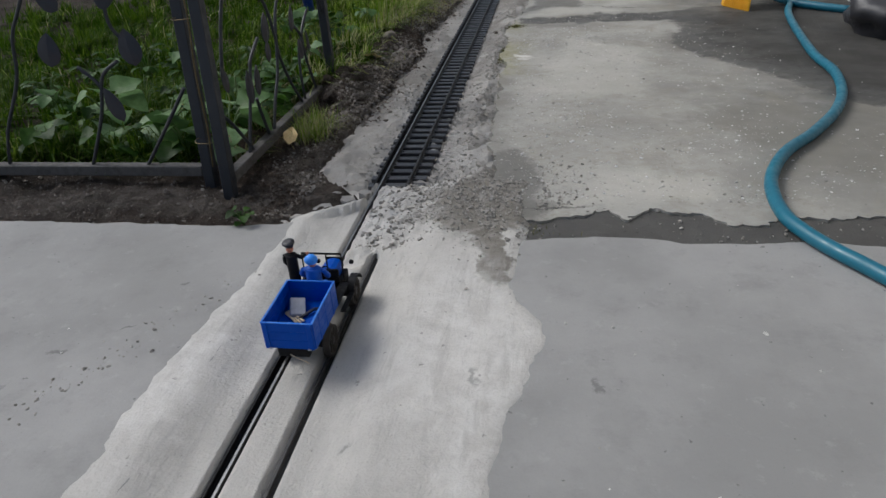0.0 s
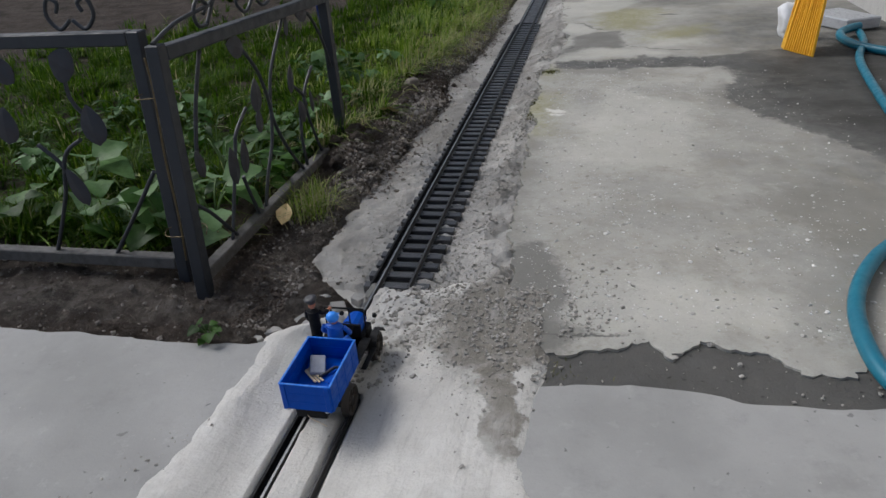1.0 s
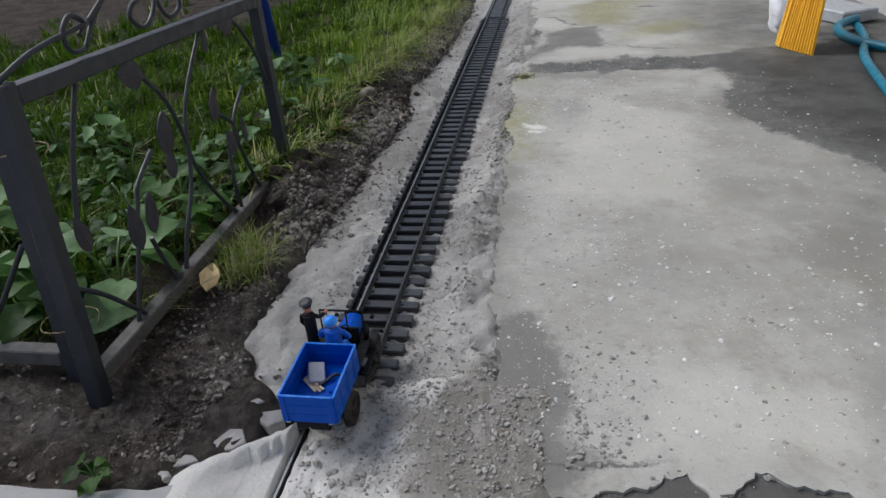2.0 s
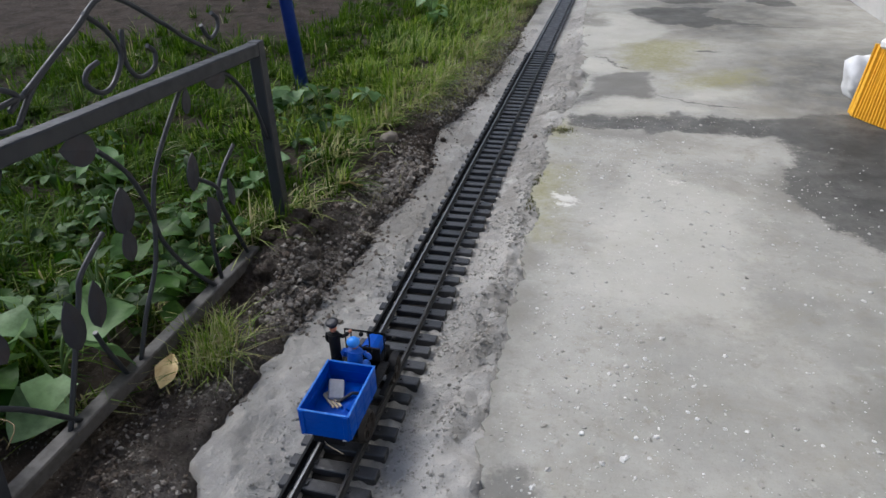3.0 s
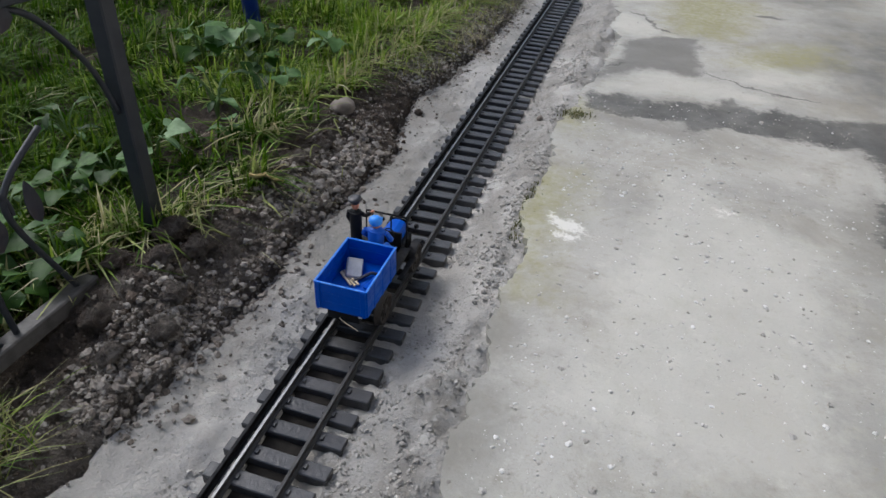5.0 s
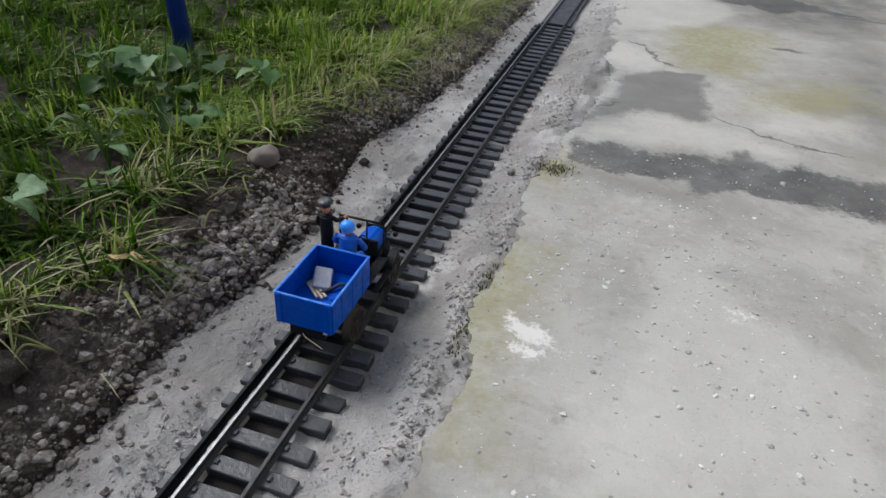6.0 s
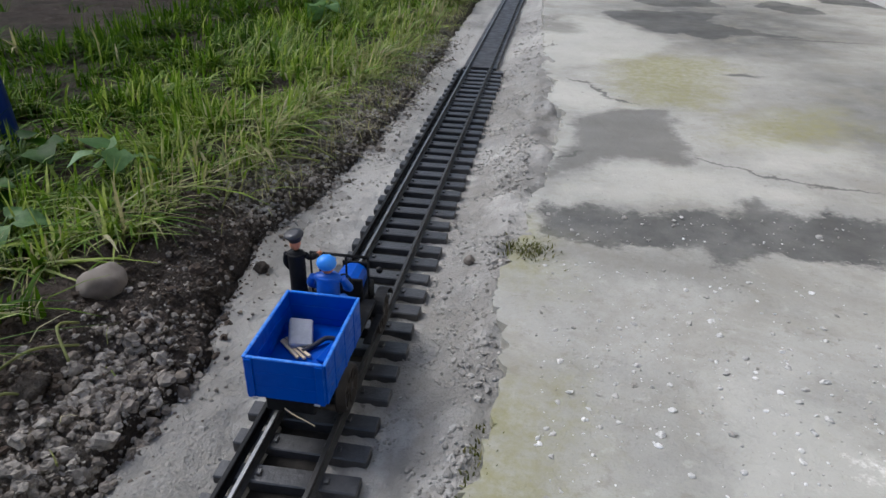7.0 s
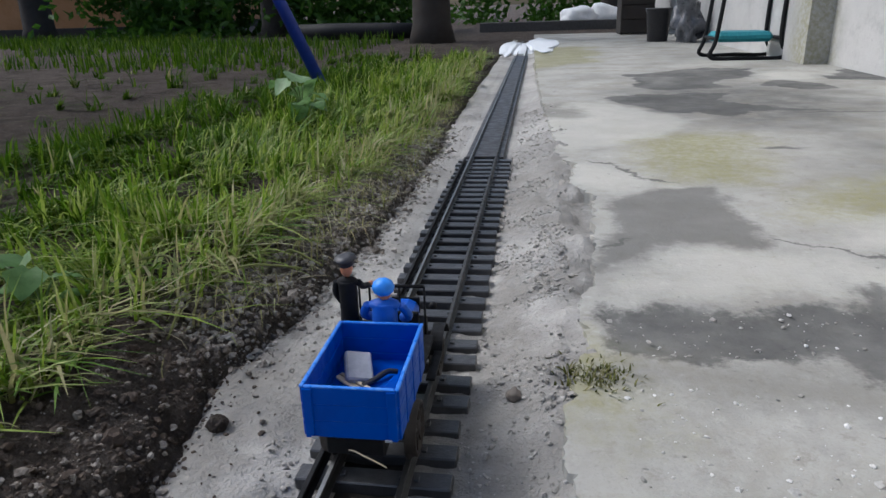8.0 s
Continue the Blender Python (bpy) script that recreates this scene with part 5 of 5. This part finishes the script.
M_BROWN = island_mat("moist_brown_clods", [(0.07, 0.053, 0.042), (0.1, 0.079, 0.064), (0.135, 0.11, 0.09), (0.085, 0.066, 0.053)], 0.95, 0.12, bump=260)
rng = random.Random(11)
places, moist = [], []
THICK = ((0.36, 0.5), (0.75, 0.55), (0.85, 0.8), (1.0, 0.95), (1.36, 0.95), (1.44, 0.4), (1.62, 0.5), (1.74, 1.0), (2.7, 0.9))
for k in range(54000):
    y = rng.uniform(0.36, 2.7)
    thick = next(p + (q - p) * (y - a) / (b - a) for (a, p), (b, q) in zip(THICK, THICK[1:]) if y <= b)
    e = soil_edge(y)
    x = e - 0.03 + rng.gauss(0, 0.034) - 0.03 * step(1.6, 1.75, y) * rng.random()
    if y < 0.8:
        x -= rng.random() * 0.1
    if rng.random() > thick or wave(x, y, 9, 30) + rng.uniform(-0.3, 0.4) < -0.1 or x > -0.06 or (y < 0.5 and x > -0.135) or (x > e + 0.004 and rng.random() < 0.7):
        continue
    s = 0.0007 + 0.0026 * rng.random() ** 4 + (0.0045 * rng.random() ** 9 if 0.8 < y < 1.42 and x < e + 0.01 else 0.003 * rng.random() ** 26)
    dusty = max(step(1.62, 1.75, y), step(e - 0.125, e - 0.06, x + rng.uniform(-0.02, 0.02))) * (1 - 0.6 * step(1.38, 1.46, y) * step(1.66, 1.6, y))
    (places if rng.random() < dusty else moist).append((x, y, max(ground_z(x, y), bed_z(x, y)) + 0.15 * s, s))
scatter("soil_clods", places, M_CLOD, "dry dusty crumbs and clods of soil along the track bed", "soil clods", 0.8)
for k in range(9000):
    x, y = -rng.uniform(0.13, 0.3), rng.uniform(0.36, 1.65)
    if x < soil_edge(y) - 0.01 and (y > 0.8 or rng.random() < 0.5):
        s = 0.0006 + 0.002 * rng.random() ** 4
        moist.append((x, y, ground_z(x, y) + 0.2 * s, s))
scatter("soil_clods", moist, M_BROWN, "moist dark brown clods on the soil bank", "soil clods", 0.8)
places = []
for k in range(2600):
    x, y = -rng.uniform(0.13, 1.0), rng.uniform(0.325, 0.6)
    s = 0.0008 + 0.003 * rng.random() ** 6
    places.append((x, y, ground_z(x, y) + 0.2 * s, s))
scatter("soil_crumbs", places, M_CLOD, "soil crumbs in front of the fence", "soil clods", 0.8)
places = []
for k in range(30000):
    y = rng.uniform(0.3, 3.0)
    x = 0.05 + abs(rng.gauss(0, 0.05)) if rng.random() < 0.75 else -0.05 - abs(rng.gauss(0, 0.03))
    if x > 0.17 or x < -0.1 or wave(x, y, 14, 33) + 0.5 * wave(x, y, 40, 34) + rng.uniform(-0.35, 0.35) < (0.2 if y > 1.1 else -0.12) or (y < 0.5 and x < 0):
        continue
    s = 0.0006 + 0.0019 * rng.random() ** 4
    places.append((x, y, max(bed_z(x, y), -0.001 if x > 0.15 else -1) + 0.2 * s, s))
for k in range(2600):
    x, y = rng.gauss(0.18, 0.06), rng.gauss(0.42, 0.075)
    s = 0.0007 + 0.0026 * rng.random() ** 4
    if not 0.05 < x < 0.34:
        continue
    top = 0.0 if x > 0.24 and y > 0.37 else bed_z(x, y)
    places.append((x, y, top + 0.25 * s, s))
for k in range(900):
    x, y = rng.uniform(0.2, 1.14), rng.uniform(0.27, 0.42) if rng.random() < 0.4 else rng.uniform(1.6, 1.85)
    s = 0.0007 + 0.0026 * rng.random() ** 4
    places.append((x, y, -0.0025, s))
for k in range(170):
    u = rng.random()
    x, y = -0.12 - 0.17 * u + rng.gauss(0, 0.012), 0.18 - 0.32 * u + rng.gauss(0, 0.015)
    s = 0.0006 + 0.0022 * rng.random() ** 4
    places.append((x, y, 0.1 * s, s))
for k in range(5200):
    y = rng.uniform(1.64, 2.7)
    x = soil_edge(y) - 0.03 + rng.gauss(0, 0.026)
    if x < -0.07 and wave(x, y, 10, 49) + rng.uniform(-0.3, 0.4) > -0.05:
        s = 0.0008 + 0.0032 * rng.random() ** 4
        places.append((x, y, max(ground_z(x, y), bed_z(x, y)) + 0.2 * s, s))
for k in range(420):
    x, y = rng.uniform(-0.014, 0.065), rng.uniform(0.27, 0.5)
    s = 0.0008 + 0.0036 * rng.random() ** 3
    places.append((x, y, bed_z(x, y) + 0.15 * s, s))
for k in range(5200):
    y = rng.uniform(0.62, 2.0)
    x = 0.112 + 0.008 * wave(0, y, 6, 46) + rng.gauss(0, 0.011)
    if wave(x, y, 11, 47) + rng.uniform(-0.3, 0.3) > 0.0:
        s = 0.0007 + 0.0026 * rng.random() ** 4
        places.append((x, y, bed_z(x, y) + 0.2 * s, s))
scatter("gravel", places, M_CHIP, "fine pale gravel beside the rails", "gravel")
places = []
for k in range(7500):
    x, y = 0.16 + abs(rng.gauss(0, 0.28)), rng.uniform(0.4, 1.6)
    if x > 1.1 or wave(x, y, 6, 40) + rng.uniform(-0.5, 0.5) < 0.1:
        continue
    s = 0.0005 + 0.0022 * rng.random() ** 5
    places.append((x, y, yard_z(x, y) + 0.15 * s, s))
for k in range(3000):
    x, y = 0.19 + 0.8 * rng.random() ** 1.3, 0.41 + abs(rng.gauss(0, 0.2))
    if wave(x, y, 8, 45) + rng.uniform(-0.4, 0.4) > 0 and y < 1.0:
        s = 0.0006 + 0.0024 * rng.random() ** 5
        places.append((x, y, yard_z(x, y) + 0.1 * s, s))
for k in range(1500):
    x, y = rng.gauss(0.4, 0.16), rng.uniform(0.55, 1.6)
    if 0.17 < x < 1.0 and wave(x, y, 5, 48) + rng.uniform(-0.5, 0.5) > 0.12:
        s = 0.001 + 0.0024 * rng.random() ** 3
        places.append((x, y, yard_z(x, y) + 0.1 * s, s))
for k in range(180):
    x, y = rng.gauss(0.3, 0.13), rng.gauss(1.66, 0.05)
    if x > 0.15:
        places.append((x, y, yard_z(x, y) - 0.001, 0.0006 + 0.0018 * rng.random() ** 4))
for k in range(90):
    x, y = rng.uniform(-0.9, 1.1), rng.uniform(-0.4, 0.27)
    if -0.15 < x < 0.22:
        continue
    places.append((x, y, 0.0, 0.0008 + 0.002 * rng.random() ** 2))
scatter("concrete_chips", places, M_WCHIP, "white chips and grit on the concrete", "chips", 0.5)
for x, y, s, label in ((-0.21, 1.445, 0.018, "rounded grey brown stone in the soil"), (-0.228, 0.9, 0.016, "large brown clod of soil"), (-0.2, 1.03, 0.015, "brown clod of soil"), (-0.235, 1.04, 0.017, "large brown clod of soil"), (-0.19, 0.87, 0.011, "brown clod of soil"), (-0.25, 0.965, 0.013, "brown clod of soil"), (-0.2, 0.81, 0.01, "grey clod of soil"), (-0.215, 1.2, 0.012, "grey clod of soil"), (-0.185, 1.25, 0.011, "grey clod of soil"), (-0.24, 1.3, 0.014, "grey clod of soil"), (-0.185, 1.32, 0.011, "pale stone among soil clods"), (-0.18, 0.955, 0.013, "brown clod of soil"), (-0.215, 0.99, 0.014, "large brown clod of soil"),
                       (-0.41, 0.318, 0.006, "small white pebble by the slab"), (0.085, 1.607, 0.006, "dark pebble on the cement bed"), (-0.12, 1.56, 0.007, "dark clod on the cement bed"), (-0.165, 0.915, 0.012, "grey clod of soil")):
    clod = "clod" in label
    ob = tagged(link("stone", ball(s, s * 1.2, s * 0.75, (0, 0, 0), 0, None, 3, 0.6 if clod else 0.35, s * 900), M_WHITE if "white" in label else M_SOIL if clod else M_STONE), label, "stone")
    ob.location = (x, y, max(ground_z(x, y), bed_z(x, y)) + s * 0.4)


rg = random.Random(8)
for x, y, s, n in ((-0.062, 0.425, 0.02, 5), (-0.095, 0.39, 0.024, 6), (-0.04, 0.455, 0.014, 5), (-0.125, 0.365, 0.013, 5), (-0.085, 0.45, 0.009, 4), (-0.14, 0.345, 0.008, 5)):
    bm = bmesh.new()
    ring = [(x + s * rg.uniform(0.6, 1.25) * math.cos(6.283 * (a + rg.uniform(-0.25, 0.25)) / n), y + 0.75 * s * rg.uniform(0.6, 1.25) * math.sin(6.283 * (a + rg.uniform(-0.25, 0.25)) / n)) for a in range(n)]
    tilt = rg.uniform(-0.12, 0.12)
    low, top = [bm.verts.new((a, b, -0.022)) for a, b in ring], [bm.verts.new((a, b, -0.0095 + 0.5 * tilt * (a - x) + rg.uniform(-0.001, 0.001))) for a, b in ring]
    bm.faces.new(top)
    for a in range(n):
        bm.faces.new((low[a], low[(a + 1) % n], top[(a + 1) % n], top[a]))
    bmesh.ops.recalc_face_normals(bm, faces=bm.faces[:])
    bmesh.ops.bevel(bm, geom=[e for e in bm.edges if all(v.co.z > -0.02 for v in e.verts)], offset=0.0012, segments=1, affect="EDGES")
    tagged(link("cement_fragment", bm, M_BED), "flat broken cement fragment on the soil", "fragment", "cement fragments")


# ---- plants ----
def leaf_mesh(kind, material):
    """A heart-shaped or long leaf, folded along its midrib; its stalk end at the origin, pointing to +y."""
    n, vs, fs = 7, [], []
    for i in range(n + 1):
        t = i / n
        w = (0.52 * (1 - t) ** 0.75 * (0.35 + 1.3 * min(t * 3.2, 1)) if kind == "heart" else 0.2 * math.sin(math.pi * (0.06 + 0.94 * t)) ** 0.8) if t < 1 else 0.01
        back = -0.13 * (1 - t) ** 6 if kind == "heart" else 0
        for u in (-1, -0.5, 0, 0.5, 1):
            vs.append((u * w, t + back * abs(u), 0.22 * w * abs(u) ** 1.3 - 0.3 * t * t + 0.03 * math.sin(9 * t + 3 * u)))
    for i in range(n):
        for k in range(4):
            a = i * 5 + k
            fs.append((a, a + 1, a + 6, a + 5))
    me = bpy.data.meshes.new("leaf")
    me.from_pydata(vs, [], fs)
    me.shade_smooth()
    me.materials.append(material)
    return me


HEART, LONG, BROAD = leaf_mesh("heart", M_LEAF), leaf_mesh("long", M_LEAF), leaf_mesh("heart", M_PALE)


def plant(x, y, size, count, seed, mesh, label, height=1.0):
    rg = random.Random(seed)
    p = empty("leafy_plant", label, "plant", "garden plants", (x, y, ground_z(x, y)))
    for k in range(count):
        a = k * 2.4 + rg.uniform(-0.5, 0.5)
        h = size * height * rg.uniform(0.5, 1.9)
        d = size * rg.uniform(0.3, 1.1)
        tip = Vector((d * math.cos(a), d * math.sin(a), h))
        part("stalk", tube([(0, 0, -0.004), (tip.x * 0.35, tip.y * 0.35, h * 0.7), tuple(tip)], 0.0012 + 0.012 * size, sides=5, steps=3), M_STEM, p)
        lf = new("leaf", mesh)
        lf.parent = p
        s = size * rg.uniform(0.7, 1.25)
        lf.matrix_basis = Matrix.Translation(tip) @ pose(0, 0, 0, 0, 0, math.degrees(a) - 90 + rg.uniform(-30, 30)) @ pose(0, 0, 0, rg.uniform(-30, 25), rg.uniform(-25, 25)) @ Matrix.Diagonal((s, s, s, 1))
    return p


rng = random.Random(21)
first = [plant(0, 0, 0.055, 6, 1, BROAD, "broad-leaved pale green plant growing in the soil"), plant(0, 0, 0.04, 10, 2, HEART, "broad-leaved green plant growing in the soil"),
         plant(0, 0, 0.045, 11, 3, LONG, "narrow-leaved green weed growing in the soil", 1.4), plant(0, 0, 0.03, 12, 4, HEART, "small bushy green weed in the soil")]
spots = [(-0.33, 0.6), (-0.4, 0.56), (-0.36, 0.72), (-0.33, 0.83), (-0.46, 0.62), (-0.55, 0.58), (-0.31, 0.95), (-0.4, 0.9), (-0.62, 0.68), (-0.7, 0.6), (-0.5, 0.75)]
spots += [(-rng.uniform(0.31, 0.95), rng.uniform(0.7, 1.25)) for k in range(38)]
for k, (x, y) in enumerate(spots):
    i = rng.choice((0, 1, 1, 2, 2, 2, 3, 3, 3)) if k > 10 else (0, 1, 3, 1)[k % 4]
    m = pose(x, y, ground_z(x, y), 0, 0, rng.uniform(0, 360))
    if k < 4:
        first[k].matrix_basis = m
    else:
        q = rng.uniform(0.45, 0.8) if k > 10 else rng.uniform(0.75, 1.0)
        copy_thing(first[i], m @ Matrix.Diagonal((q, q, q, 1)))
for x, y, i, q in ((-0.5, 1.62, 0, 0.8), (-0.43, 1.56, 1, 0.7), (-0.56, 1.58, 1, 0.8), (-0.47, 1.68, 3, 1), (-0.36, 1.5, 3, 0.8), (-0.47, 2.78, 0, 1.0), (-0.43, 2.7, 0, 0.7), (-0.32, 1.66, 0, 0.6), (-0.195, 0.325, 3, 0.45), (-0.32, 1.3, 3, 0.6), (-0.4, 1.38, 2, 0.7)):
    copy_thing(first[i], pose(x, y, ground_z(x, y), 0, 0, rng.uniform(0, 360)) @ Matrix.Diagonal((q, q, q, 1)))
bm = bmesh.new()
for k, (w, h) in enumerate(((0.001, 0.0), (0.011, 0.012), (0.014, 0.024), (0.009, 0.036), (0.001, 0.045))):
    for u in (-1, 0, 1):
        bm.verts.new((u * w, h, 0.004 * abs(u) + 0.003 * math.sin(4 * k)))
bm.verts.ensure_lookup_table()
for k in range(4):
    for u in range(2):
        bm.faces.new([bm.verts[i] for i in (k * 3 + u, k * 3 + u + 1, k * 3 + u + 4, k * 3 + u + 3)])
ob = tagged(link("fallen_leaf", bm, M_AUTUMN, smooth=True), "dry yellow fallen leaf against the fence bar", "leaf")
ob.matrix_world = pose(-0.238, 0.645, -0.004, 28, 12, 12)
ob = copy_thing(ob, pose(-0.178, 1.19, ground_z(-0.178, 1.19) + 0.012, 15, 20, 120))


def blades(name, places, material, label, lean=0.6):
    """Grass: thin tapered bent blades, places are x, y, z, length, width."""
    rg = np.random.RandomState(len(places))
    p = np.array(places)
    n = len(p)
    a, t = (p[:, 5] if p.shape[1] > 5 else rg.uniform(0, 6.283, n)), rg.uniform(0.1, 1, n) ** 1.2 * lean
    d = np.stack([np.cos(a), np.sin(a)], 1)
    s = np.stack([-np.sin(a), np.cos(a)], 1)
    vs = np.zeros((n, 7, 3))
    for i, (f, w) in enumerate(((0, 1), (0.4, 0.85), (0.75, 0.55), (1, 0))):
        c = p[:, :3].copy()
        c[:, :2] += d * (p[:, 3] * t * f ** 1.8)[:, None]
        c[:, 2] += p[:, 3] * (f - 0.45 * t * f * f)
        for k, q in enumerate((-1, 1) if i < 3 else (0,)):
            v = c.copy()
            v[:, :2] += s * (0.5 * q * w * p[:, 4])[:, None]
            vs[:, min(i * 2 + k, 6)] = v
    base = (np.arange(n) * 7)[:, None]
    quads = np.concatenate([base + np.array([[0, 1, 3, 2]]), base + np.array([[2, 3, 5, 4]])]).tolist()
    tris = (base + np.array([[4, 5, 6]])).tolist()
    return tagged(raw(name, vs.reshape(-1, 3).tolist(), quads + tris, material, True), label, "grass", kind="stuff")


rng = random.Random(31)
places, dry, lush, flop = [], [], [], []
VERGE = ((0.5, -0.29), (1.0, -0.27), (1.1, -0.225), (1.2, -0.21), (1.3, -0.25), (1.47, -0.275), (1.56, -0.225), (1.7, -0.205), (1.85, -0.19), (2.1, -0.178), (2.5, -0.16), (5.0, -0.15))
for k in range(7600):
    y = 0.56 + 4.3 * rng.random() ** 1.35
    x = -0.12 - 1.8 * rng.random() ** 1.3
    edge = next(p + (q - p) * (y - a) / (b - a) for (a, p), (b, q) in zip(VERGE, VERGE[1:]) if y <= b) + 0.02 * wave(0, y, 5, 50) + 0.018 * wave(0, y, 14, 54)
    if x > edge or (y < 0.85 and x > -0.4 and rng.random() < 0.8):
        continue
    bare = step(2.1, 2.7, y - 0.35 * (x + 1.0) + 0.3 * wave(x, y, 2.5, 51)) * step(-0.75, -0.95, x)
    if rng.random() < bare * 0.95 or wave(x, y, 9, 52) + rng.uniform(-0.5, 0.5) < -0.35 or (y > 3.9 and x > -0.9 and rng.random() < 0.7):
        continue
    verge = step(edge - 0.14, edge - 0.03, x)
    tall = (0.03 + 0.045 * rng.random() + 0.04 * wave(x, y, 5, 53)) * (1 - 0.1 * verge)
    size = rng.uniform(0.008, 0.03)
    straw = 0.03 + 0.45 * verge + (0.3 if rng.random() < 0.1 else 0)
    turn = 3 * wave(x, y, 4, 57) - 0.5
    for j in range(rng.randrange(8, 34)):
        a, q = rng.uniform(0, 6.283), size * rng.random() ** 0.6
        px, py = x + q * math.cos(a), y + q * math.sin(a)
        if px > -0.1:
            continue
        row = (px, py, ground_z(px, py) - 0.003, max(0.014, tall * rng.uniform(0.45, 1.25)), rng.uniform(0.0014, 0.0055) * (1 + 0.25 * max(0, y - 1.5)), turn + rng.gauss(0, 0.9))
        # share of the shade-darkened grass, growing with distance from the verge
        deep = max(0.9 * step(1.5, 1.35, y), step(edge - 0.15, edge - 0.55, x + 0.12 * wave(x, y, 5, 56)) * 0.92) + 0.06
        if rng.random() < 0.75 * verge * (1 - 0.65 * step(1.15, 1.25, y) * step(1.6, 1.5, y)):
            row = (*row[:3], min(0.085, row[3] * rng.uniform(0.8, 1.5)), row[4] * 0.8, rng.gauss(-0.3, 0.9))
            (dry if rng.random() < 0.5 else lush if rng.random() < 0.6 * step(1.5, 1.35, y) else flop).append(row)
        else:
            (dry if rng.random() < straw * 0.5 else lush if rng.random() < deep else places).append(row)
blades("grass", places, M_GRASS, "tall fresh green grass beside the track", 1.75)
blades("grass", lush, M_LUSH_SHADE, "lush deep green grass in the garden, darkened for shade", 1.7)
blades("grass", flop, M_GRASS, "long bent grass hanging over the bare verge", 2.0)
blades("dry_grass", dry, M_DRY, "dry yellowed grass blades along the verge", 1.6)
litter = []
for k in range(3600):
    y = 1.0 + 2.2 * rng.random() ** 0.9
    x = soil_edge(y) - 0.012 - 0.1 * rng.random()
    if step(1.55, 1.75, y) + 0.25 * step(1.0, 1.1, y) * step(1.4, 1.3, y) > rng.random() and wave(x, y, 12, 58) + rng.uniform(-0.3, 0.3) > -0.1:
        litter.append((x, y, ground_z(x, y) + 0.001, rng.uniform(0.008, 0.04), rng.uniform(0.0007, 0.0018)))
blades("straw_litter", litter, M_DRY, "pale straw and withered blades strewn over the soil", 2.3)
places = [(rng.gauss(-0.215, 0.018), rng.gauss(0.72, 0.03), -0.012, rng.uniform(0.03, 0.075), rng.uniform(0.001, 0.002)) for k in range(360)]
blades("grass_tuft", places[:190], M_GRASS, "small tuft of grass beside the fence bar", 1.5)
blades("grass_tuft", places[190:], M_DRY, "dry blades in a small tuft", 1.7)
places = [(rng.gauss(0.235, 0.02), rng.gauss(0.31, 0.012), -0.006, rng.uniform(0.004, 0.009), 0.0012) for k in range(60)] + [(rng.gauss(0.147, 0.011), rng.gauss(1.612, 0.012), -0.006, rng.uniform(0.006, 0.014), 0.0022) for k in range(420)] + [(rng.gauss(0.127, 0.006), rng.uniform(1.2, 1.36), -0.004, rng.uniform(0.003, 0.007), 0.0018) for k in range(160)]
blades("moss_tuft", places, M_MOSS, "low moss and weeds in the slab joint", 1.0)
places = [(-rng.uniform(0.6, 9), rng.uniform(4.2, 8.5), -0.012, rng.uniform(0.04, 0.12), rng.uniform(0.006, 0.014)) for k in range(16000)]
places = [p for p in places if wave(p[0], p[1], 0.9, 60) > -0.05 and p[0] < -1.0 + 0.2 * wave(0, p[1], 2)]
blades("grass", places, M_LUSH_SHADE, "rough grass in the far garden")
for k in range(26):
    y = rng.uniform(1.0, 2.4)
    x = -0.16 - rng.random() * 0.1
    a, ln = rng.uniform(0, 6.28), rng.uniform(0.03, 0.09)
    z = max(ground_z(x, y), bed_z(x, y)) + 0.004
    st = tube([(x, y, z), (x + ln * 0.5 * math.cos(a), y + ln * 0.5 * math.sin(a), z + 0.016), (x + ln * math.cos(a + 0.3), y + ln * math.sin(a + 0.3), z + 0.004)], 0.0011, sides=5, steps=4)
    tagged(link("dry_stalk", st, M_DRY), "dry pale plant stalk lying on the soil", "stalk", "dry stalks on the verge")


# ---- movement ----
CAR_ROWS = [(0.0, 0.0), (0.5, 0.090), (1.0, 0.1865), (1.5, 0.283), (2.0, 0.3885), (2.2, 0.432), (3.3, 0.649), (3.5, 0.693), (4.0, 0.796), (4.2, 0.834), (5.3, 1.028), (5.5, 1.066), (6.0, 1.157), (6.5, 1.242), (7.0, 1.327), (7.5, 1.406), (8.0, 1.488)]


def run(t):
    for (t0, y0), (t1, y1) in zip(CAR_ROWS, CAR_ROWS[1:]):
        if t <= t1:
            return y0 + (y1 - y0) * (t - t0) / (t1 - t0)
    return CAR_ROWS[-1][1]


def motions():
    for ob in MOVING:
        walk(ob, [(t, pose(0, y, 0)) for t, y in CAR_ROWS])
    for w, x, y, s in WHEELS:
        rows = []
        for k in range(121):
            t = k / 15
            turn = -math.degrees(run(t) / WHEEL_R)
            rows.append((t, pose(x, y, RAIL_TOP + WHEEL_R) @ pose(0, 0, 0, turn) @ pose(0, 0, 0, 0, 90 * s, 0)))
        walk(w, rows)


motions()
